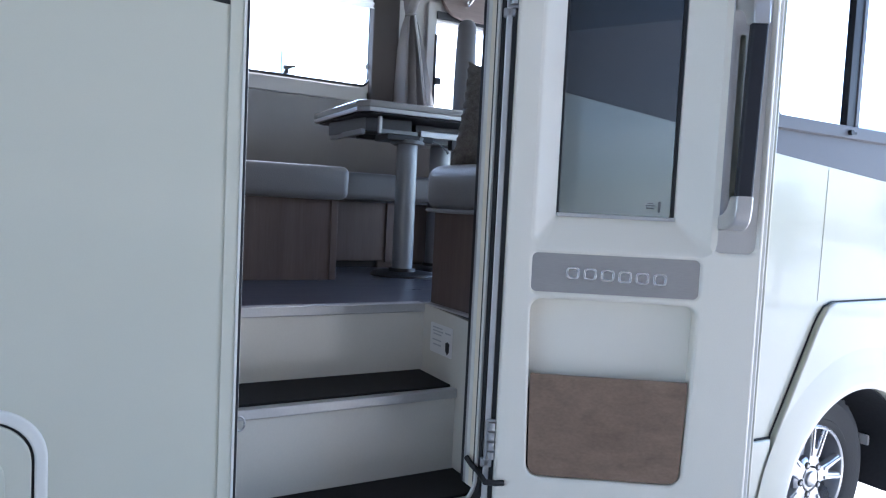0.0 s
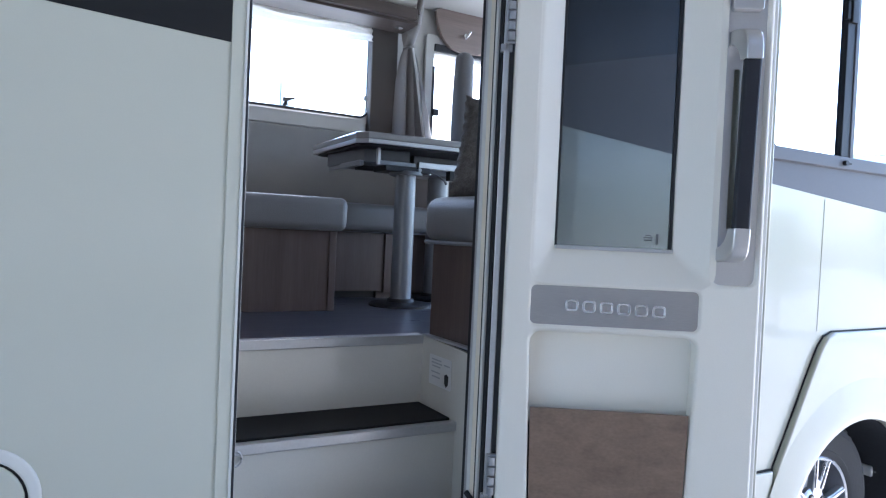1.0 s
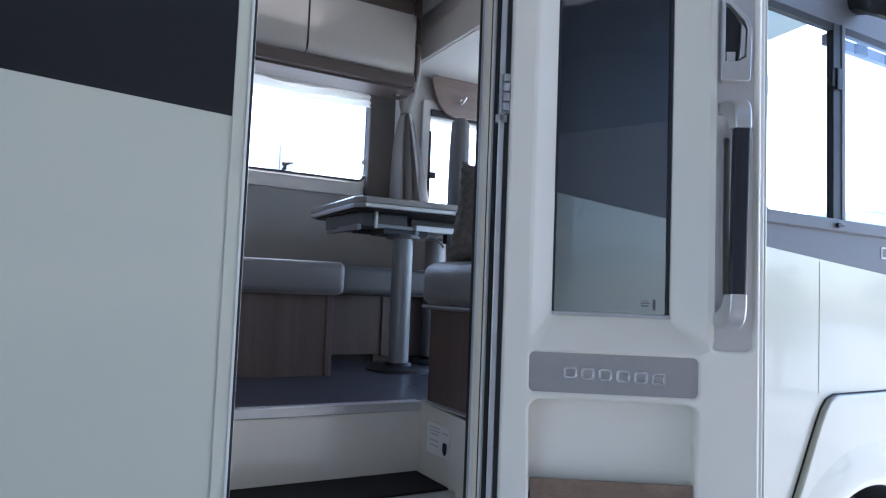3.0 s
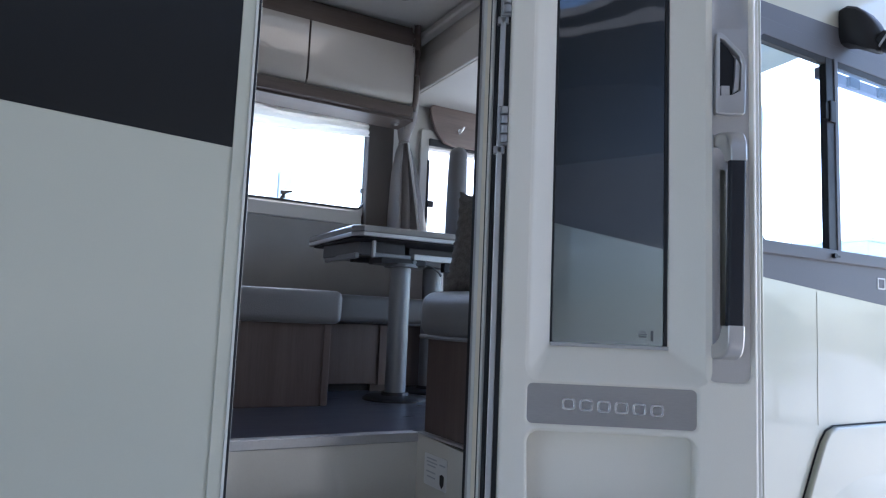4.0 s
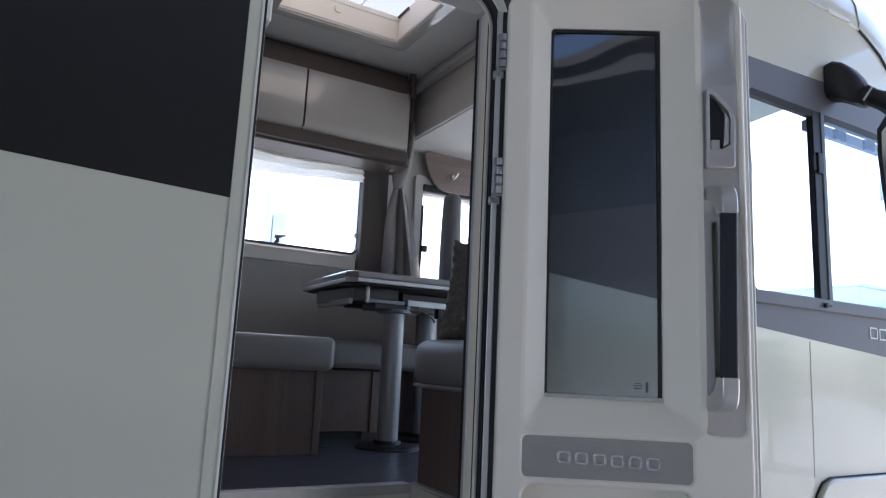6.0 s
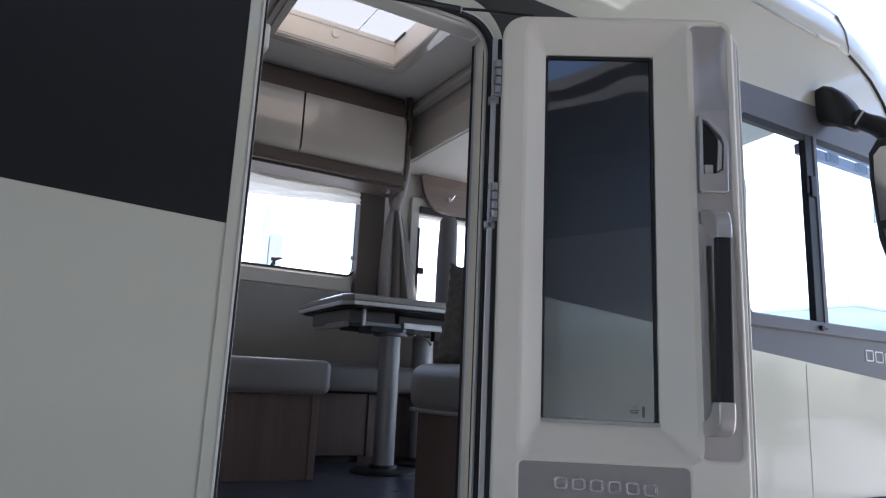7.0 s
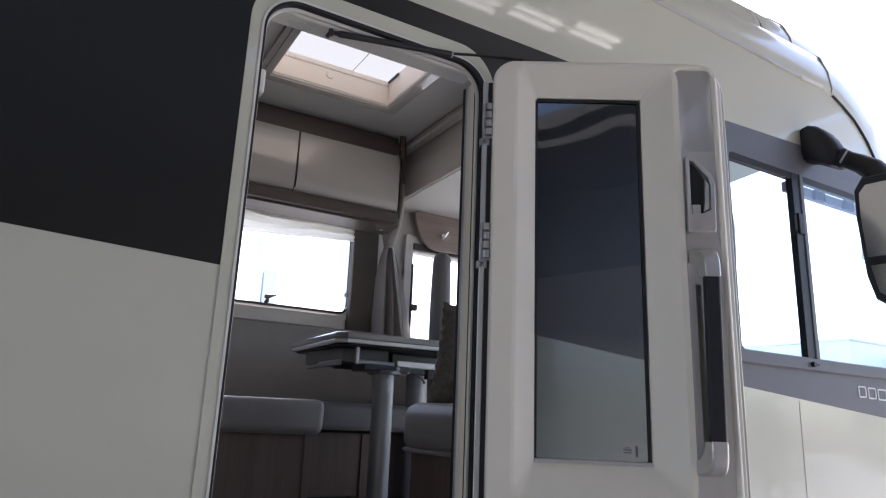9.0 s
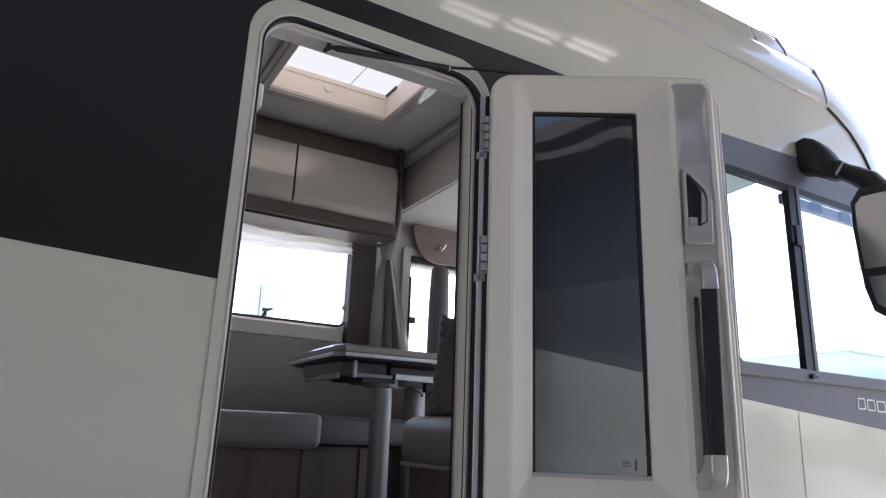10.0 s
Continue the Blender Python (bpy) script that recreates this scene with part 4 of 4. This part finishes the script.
def pillow_mesh(w, h, t):
    bm = bmesh.new()
    n = 64
    grids = []
    for sgn in (1, -1):
        g = []
        for i in range(n + 1):
            row = []
            for j in range(n + 1):
                a, b = 2 * i / n - 1, 2 * j / n - 1
                swell = max(0.0, (1 - a ** 4) * (1 - b ** 4)) ** 0.6
                weave = 0.0045 * math.sin(46 * a + 6 * math.sin(5 * b)) * math.sin(30 * b) * swell
                row.append(bm.verts.new((w * a / 2 * (1 - 0.06 * (1 - b * b)), sgn * (t * swell + 0.004) + sgn * weave, h * b / 2 * (1 - 0.06 * (1 - a * a)))))
            g.append(row)
        for i in range(n):
            for j in range(n):
                bm.faces.new((g[i][j], g[i + 1][j], g[i + 1][j + 1], g[i][j + 1]))
        grids.append(g)
    rims = [[g[i][0] for i in range(n)] + [g[n][j] for j in range(n)] + [g[i][n] for i in range(n, 0, -1)] + [g[0][j] for j in range(n, 0, -1)] for g in grids]
    for k in range(4 * n):
        q = (k + 1) % (4 * n)
        bm.faces.new((rims[0][k], rims[0][q], rims[1][q], rims[1][k]))
        f = 1 + 0.018 * math.sin(k * 0.9) + 0.008 * math.sin(k * 2.3)
        for r in rims:
            r[k].co.x *= f
            r[k].co.z *= f
    return bm


pm = pillow_mesh(0.34, 0.33, 0.06)
pm.transform(pose(0.94, 0.385, 1.572, -6, 9, -14))
tagged(part("throw_pillow", pm, M["pillow"]), "brown woven throw pillow leaning on the side bench", "pillow")

tb = thing("dining_table", (1.0, 1.3, 1.0), "glossy grey dining table on round grey steel columns", "table")
TOP = [(0.80, 1.20), (1.9, 1.16), (1.9, 1.86), (0.80, 1.86), (0.768, 1.83), (0.762, 1.25)]
part("tabletop", sheet([TOP], 1.706, 1.738, Matrix.Identity(4), 0.010), M["table"], tb, "glossy grey tabletop with a rounded edge")
part("edge_band", sheet([TOP, [(x * 0.98 + 0.027, y * 0.97 + 0.046) for x, y in TOP]], 1.69, 1.7075, Matrix.Identity(4), 0.003), M["alu"], tb, "grey edge band")
part("under_panel", sheet([[(x * 0.96 + 0.053, y * 0.95 + 0.077) for x, y in TOP]], 1.684, 1.6895, Matrix.Identity(4)), M["plastic"], tb)
part("slide_box", sheet([[(0.84, 1.34), (1.04, 1.3), (1.04, 1.72), (0.80, 1.7)]], 1.622, 1.684, Matrix.Identity(4), 0.006), M["steel"], tb)
part("side_rail", box(0.815, 0.835, 1.33, 1.72, 1.606, 1.63, 0.003), M["pole"], tb)
part("pivot_plate", cyl((1.024, 1.30, 1.575), (1.024, 1.30, 1.592), 0.075, seg=32, bevel=0.003), M["steel"], tb)
part("lever", tube([(1.10, 1.262, 1.60), (1.15, 1.25, 1.588), (1.19, 1.245, 1.562), (1.20, 1.244, 1.548)], [0.004, 0.004, 0.004, 0.006], 10), M["steel"], tb)
part("bolt_head", cyl((1.12, 1.268, 1.592), (1.12, 1.255, 1.592), 0.008, seg=6), M["chrome"], tb)
part("rail_block", box(1.225, 1.262, 1.262, 1.30, 1.568, 1.612, 0.004), M["plastic"], tb)
part("second_slide", box(1.12, 1.62, 1.42, 1.66, 1.60, 1.684, 0.006), M["steel"], tb)
part("front_rail", box(0.885, 1.062, 1.28, 1.30, 1.612, 1.632, 0.004), M["pole"], tb)
part("front_rail", box(1.072, 1.6, 1.27, 1.30, 1.612, 1.640, 0.004), M["alu"], tb)
part("rail_bracket", box(0.878, 0.892, 1.28, 1.30, 1.612, 1.686, 0.003), M["alu"], tb)
part("cross_rail", box(0.86, 1.7, 1.46, 1.5, 1.60, 1.66, 0.004), M["plastic"], tb)
part("clamp", box(0.9, 1.12, 1.24, 1.38, 1.585, 1.612, 0.006), M["plastic"], tb)
part("column", cyl((1.024, 1.30, 1.015), (1.024, 1.30, 1.59), 0.0455, 0.0455, 48), M["pole"], tb, "grey steel column")
part("column", cyl((1.32, 1.55, 1.02), (1.32, 1.55, 1.60), 0.048, 0.048, 40), M["pole"], tb, "grey steel column")
for fx, fy in ((1.024, 1.30), (1.32, 1.55)):
    part("foot_plate", loft([[(fx + r * math.cos(2 * math.pi * k / 48), fy + r * math.sin(2 * math.pi * k / 48), z) for k in range(48)] for r, z in ((0.14, 1.0), (0.14, 1.008), (0.128, 1.016), (0.06, 1.020), (0.058, 1.034), (0.02, 1.034))], True), M["plastic"], tb, "dark round floor plate")
part("release_knob", cyl((1.06, 1.262, 1.60), (1.06, 1.235, 1.60), 0.009, seg=16), M["pole"], tb)

oc = thing("overhead_cabinet", (0.4, 2.0, 2.45), "overhead cabinet with cream high-gloss doors in walnut", "cabinet")
part("carcass", box(-0.9, 1.32, 1.91, 2.258, 2.57, 2.99), M["wood_dark"], oc)
FRONT_CURL = [(1.892, 2.870), (1.875, 2.870), (1.872, 2.866), (1.872, 2.70), (1.872, 2.602), (1.8732, 2.585), (1.8755, 2.572), (1.879, 2.560), (1.884, 2.549), (1.890, 2.541), (1.898, 2.536), (1.906, 2.534), (1.906, 2.56)]
for x0, x1 in ((-0.85, 0.712), (0.722, 1.322)):
    part("cabinet_door", loft([[(x, y, z) for y, z in FRONT_CURL] for x in (x0, x0 + 0.004, x1 - 0.004, x1)], False), M["gloss"], oc, "cream high-gloss door")
part("top_strip", sheet([rect(-0.9, 1.318, 2.872, 2.958, 0.05, 8)], -1.91, -1.872, WALL, 0.006), M["wood_dark"], oc, "walnut strip under the ceiling")
part("bottom_strip", sheet([rect(-0.9, 1.328, 2.462, 2.526, 0.012, 6)], -1.91, -1.868, WALL, 0.006), M["wood_dark"], oc, "walnut light pelmet")
part("bottom_panel", box(-0.9, 1.345, 1.90, 2.10, 2.448, 2.466, 0.004), M["wood_dark"], oc)
part("spotlight", cyl((1.27, 1.98, 2.45), (1.27, 1.98, 2.438), 0.022, seg=20), M["chrome"], oc, "small round spotlight")
part("end_trim", tube([(1.336, 1.878, 2.995), (1.341, 1.874, 2.85), (1.343, 1.872, 2.70), (1.340, 1.874, 2.56), (1.335, 1.88, 2.50)], [0.018, 0.018, 0.018, 0.016, 0.012], 12), M["wood_dark"], oc, "rounded walnut end trim")

w1 = thing("window_1", (0.7, 2.28, 1.95), "bright side window with pale frame above the bench", "window", "", "structure")
part("frame", sheet([rect(0.17, 1.26, 1.935, 2.52, 0.08), rect(0.215, 1.214, 1.978, 2.478, 0.055)], -2.262, -2.245, WALL, 0.005), M["wall_in"], w1)
part("pane", box(0.19, 1.27, 2.292, 2.297, 1.97, 2.485), M["clear"], w1).visible_shadow = False
part("seal", sheet([rect(0.20, 1.228, 1.963, 2.492, 0.06), rect(0.222, 1.219, 1.985, 2.471, 0.05)], -2.29, -2.28, WALL, 0.002), M["rubber"], w1, "dark seal")
part("inner_seal", sheet([rect(0.208, 1.220, 1.970, 2.484, 0.058), rect(0.222, 1.215, 1.984, 2.470, 0.05)], -2.2448, -2.243, WALL), M["rubber"], w1, "dark inner seal")
part("latch", join(cyl((0.735, 2.262, 1.99), (0.735, 2.23, 2.0), 0.010, seg=14), tube([(0.718, 2.23, 2.018), (0.74, 2.228, 2.018), (0.765, 2.226, 2.026), (0.782, 2.226, 2.027)], [0.012, 0.012, 0.006, 0.005], 10), cyl((0.738, 2.23, 1.985), (0.735, 2.229, 2.016), 0.007, seg=10)), M["plastic"], w1, "black window latch")
part("stay", box(1.188, 1.203, 2.235, 2.26, 2.075, 2.10, 0.003), M["alu"], w1)
part("sill_panel", box(0.0, 1.146, 2.105, 2.262, 1.866, 1.940, 0.002, 1), M["wall_in"], w1)

rows = []
for k in range(25):
    f = k / 24
    z = 2.575 - 0.222 * f
    row = []
    for i in range(61):
        x = 0.1 + 1.15 * i / 60
        sag = 0.012 * math.sin(f * math.pi) * (0.5 + 0.5 * math.cos(2 * math.pi * (x - 0.35) / 0.42))
        y = 2.225 - 0.02 * abs(math.sin(f * 4.5 * math.pi + 0.6 * math.sin(5 * x))) - 0.004 * math.sin(23 * x + 5 * f)
        row.append((x, y, z - sag + 0.05 * (x - 0.53) / 0.65 * f))
    rows.append(row)
tagged(part("roman_blind", loft(rows), M["blind"]), "cream roman blind gathered in soft folds above the window", "blind")

structure("wall_panel_column", sheet([rect(1.212, 1.372, 1.80, 2.56, 0.012)], -2.262, -2.20, WALL, 0.008), M["taupe"], "dark taupe padded panel beside the window", "panel")

rows = []
for k in range(37):
    f = k / 36
    z = 2.50 - 0.76 * f
    cxx = float(np.interp(z, [1.75, 1.9, 2.25, 2.395, 2.5], [1.45, 1.438, 1.412, 1.405, 1.40]))
    half = float(np.interp(z, [1.75, 1.9, 2.2, 2.34, 2.39, 2.43, 2.5], [0.100, 0.094, 0.066, 0.040, 0.022, 0.030, 0.036]))
    rows.append([(cxx + half * (2 * i / 90 - 1) + 0.10 * half * math.sin(i / 90 * 8 * math.pi + 2), 2.13 + (0.012 + half * 0.55) * math.sin(i / 90 * 3.5 * 2 * math.pi + 1.2 * f) + 0.004 * math.sin(i * 0.7 + 4 * f) + 0.18 * half * (1 - 2 * i / 90), z) for i in range(91)])
cur = thing("curtain", (1.42, 2.15, 2.6), "pale grey cab curtain tied together beside the window", "curtain")
part("cloth", loft(rows), M["cab_curtain"], cur)
part("gather", tube([(1.352, 1.885, 2.66), (1.356, 1.89, 2.60), (1.366, 1.92, 2.55), (1.385, 1.99, 2.49), (1.40, 2.08, 2.44), (1.406, 2.13, 2.40)], [0.013, 0.015, 0.018, 0.022, 0.026, 0.024], 12), M["cab_curtain"], cur, "gathered upper end")
# paler cloth colour gives this fold its window-lit look
part("fold_edge", tube([(1.412, 2.09, 2.38), (1.430, 2.07, 2.25), (1.455, 2.05, 2.05), (1.482, 2.04, 1.86), (1.50, 2.04, 1.745)], [0.006, 0.008, 0.009, 0.008, 0.006], 10), M["curtain"], cur, "pale strip for the lit edge of the fold")
part("tie", tube([(1.405 + 0.027 * math.cos(radians(a)), 2.13 + 0.03 * math.sin(radians(a)), 2.388 + 0.006 * math.cos(radians(a))) for a in range(0, 361, 20)], 0.007, 8), M["cab_curtain"], cur, "curtain tie")

w2 = thing("window_2", (2.1, 2.28, 1.8), "cab side window with a pale frame and blind box", "window", "", "structure")
part("frame", sheet([rect(1.57, 2.75, 1.70, 2.53, 0.02), rect(1.63, 2.69, 1.76, 2.42, 0.01)], -2.262, -2.235, WALL, 0.006), M["wall_in"], w2)
part("pane", box(1.61, 2.71, 2.29, 2.295, 1.74, 2.43), M["clear"], w2).visible_shadow = False
part("blind_box", box(1.625, 2.70, 2.222, 2.236, 2.43, 2.475, 0.004), M["plastic"], w2, "dark blind slot")
part("slide_rail", box(1.620, 1.637, 2.232, 2.262, 1.76, 2.34, 0.003), M["plastic"], w2)
part("latch", box(1.630, 1.670, 2.222, 2.25, 2.045, 2.085, 0.004), M["plastic"], w2)
ps = [(1.60, 2.72), (1.607, 2.66), (1.618, 2.61), (1.633, 2.56), (1.655, 2.515), (1.685, 2.48), (1.725, 2.455), (1.78, 2.443), (1.95, 2.447), (2.7, 2.45), (2.7, 2.69), (1.95, 2.715), (1.85, 2.735), (1.76, 2.738), (1.70, 2.722), (1.655, 2.70), (1.622, 2.675)]
op = thing("cab_cabinet_side", (1.9, 2.2, 2.5), "curved walnut panel above the cab window with a chrome hook", "panel")
part("panel", sheet([ps[1:]], -2.225, -2.195, WALL, 0.005), M["wood_panel"], op)
part("hook", join(cyl((1.803, 2.195, 2.535), (1.803, 2.16, 2.535), 0.014, seg=16), tube([(1.80, 2.165, 2.518), (1.81, 2.15, 2.535), (1.822, 2.145, 2.562)], 0.008, 10)), M["chrome"], op, "chrome coat hook")
cs = thing("driver_chair", (1.75, 1.85, 1.0), "grey cloth driver chair with a high backrest", "chair")
seat_m = pose(1.645, 1.9, 1.95, 0, 0, -30)
part("backrest", cushion(-0.05, 0.05, -0.22, 0.22, -0.55, 0.355, 0.045, 0.010), M["seat"], cs)
for o in cs.children:
    o.data.transform(Matrix.Translation(-BASE[cs]) @ seat_m @ Matrix.Translation(BASE[cs]))
part("seat_cushion", cushion(1.68, 2.2, 1.62, 2.12, 1.3, 1.45, 0.05, 0.01), M["seat"], cs)
part("pedestal", box(1.75, 2.1, 1.7, 2.05, 1.0, 1.3, 0.01), M["plastic"], cs)
part("armrest", cushion(1.72, 2.0, 1.56, 1.62, 1.72, 1.80, 0.02, 0.003), M["plastic"], cs)

sl = thing("skylight", (0.76, 1.37, 3.0), "opal skylight in a warm white ceiling frame", "skylight")
part("well", join(box(0.44, 0.45, 1.09, 1.56, 3.0, 3.13), box(1.075, 1.085, 1.09, 1.56, 3.0, 3.13), box(0.44, 1.085, 1.08, 1.09, 3.0, 3.13), box(0.44, 1.085, 1.56, 1.57, 3.0, 3.13)), M["skyframe"], sl)
part("frame", sheet([rect(0.38, 1.145, 1.015, 1.63, 0.03), rect(0.452, 1.073, 1.092, 1.558, 0.012)], 2.982, 2.9995, Matrix.Identity(4), 0.007), M["gloss"], sl, "glossy pale inner frame")
part("frame_step", sheet([rect(0.41, 1.115, 1.045, 1.60, 0.02), rect(0.446, 1.079, 1.086, 1.564, 0.012)], 2.976, 2.983, Matrix.Identity(4), 0.003), M["gloss"], sl)
part("pane", box(0.44, 1.085, 1.08, 1.57, 3.130, 3.138), M["opal"], sl, "opal acrylic pane").visible_shadow = False
part("pane_bar", join(box(0.45, 1.075, 1.30, 1.304, 3.124, 3.129), box(0.86, 0.864, 1.09, 1.56, 3.124, 3.129)), M["far_white"], sl, "thin moulded pane rib")
part("pleat_strip", join(*[box(0.46 + 0.0155 * k, 0.468 + 0.0155 * k, 1.554, 1.559, 3.100, 3.108, 0.001) for k in range(40)]), M["ceil"], sl, "row of small blind pleats")
part("catch", box(1.064, 1.072, 1.43, 1.55, 3.114, 3.127, 0.003), M["plastic"], sl, "dark pane catch")
part("knob", cyl((0.745, 1.56, 3.068), (0.745, 1.553, 3.068), 0.020, seg=24, bevel=0.003), M["skyframe"], sl)

# cab curtain and pleated blind behind the cab window
rows = []
for k in range(31):
    f = k / 30
    wide = float(np.interp(f, [0, 0.15, 0.4, 0.62, 0.8, 1], [0.04, 0.06, 0.092, 0.088, 0.05, 0.03]))
    rows.append([(1.69 + wide * i / 40, 0.055 + (0.006 + 0.06 * wide) * math.sin(i * 0.95 + f), 2.35 - 0.60 * f) for i in range(41)])
tagged(part("voile_curtain", loft(rows), M["voile"]), "pale blue gathered voile at the cab window", "curtain")
sh = thing("sun_shade", (2.4, 0.08, 2.3), "lilac-grey sun shade pelmet under the top of the cab window", "shade")
part("pelmet", box(2.14, 2.70, 0.06, 0.085, 2.322, 2.366, 0.005), M["lilac_grey"], sh)
for bx in (2.15, 2.31, 2.52):
    part("bracket", box(bx, bx + 0.07, 0.045, 0.062, 2.318, 2.36, 0.004), M["plastic"], sh, "dark shade bracket")
part("cord", tube([(2.645, 0.06, 2.31), (2.65, 0.06, 2.22), (2.64, 0.06, 2.12)], 0.006, 8), M["voile"], sh, "pale hanging cord")

# ---- trees beyond the hall, mirrored in the paint ----


def leafy_tree(x, y, height, seed):
    rnd = random.Random(seed)
    t = thing("tree", (x, y, 0), "small leafy green tree on the forecourt", "tree", "forecourt trees")
    part("trunk", join(tube([(x, y, 0), (x + 0.03, y, height * 0.3), (x - 0.02, y + 0.03, height * 0.62)], [0.07, 0.05, 0.03], 10),
                       *[tube([(x, y, height * (0.35 + 0.07 * k)), (x + 0.5 * math.cos(k * 2.4), y + 0.5 * math.sin(k * 2.4), height * (0.55 + 0.07 * k))], [0.025, 0.008], 6) for k in range(5)]), M["bark"], t)
    bm = bmesh.new()
    for _ in range(70):
        a, rr, zz = rnd.uniform(0, 6.28), rnd.uniform(0.1, 0.75), rnd.uniform(0.4, 1.0)
        c = Vector((x + rr * math.cos(a) * (1.3 - zz), y + rr * math.sin(a) * (1.3 - zz), height * zz))
        for _ in range(26):
            p = c + Vector((rnd.gauss(0, 0.11), rnd.gauss(0, 0.11), rnd.gauss(0, 0.09)))
            m = Euler((rnd.uniform(0, 6.28), rnd.uniform(0, 6.28), rnd.uniform(0, 6.28))).to_matrix()
            bm.faces.new([bm.verts.new(p + m @ Vector(q)) for q in ((-0.045, 0, 0), (0, -0.02, 0.006), (0.05, 0, 0), (0, 0.02, 0.006))])
    part("crown", bm, M["leaf"], t, "", False)


leafy_tree(10.6, -4.0, 2.5, 3)
leafy_tree(11.6, -3.4, 3.2, 5)
leafy_tree(9.6, -5.4, 1.9, 8)
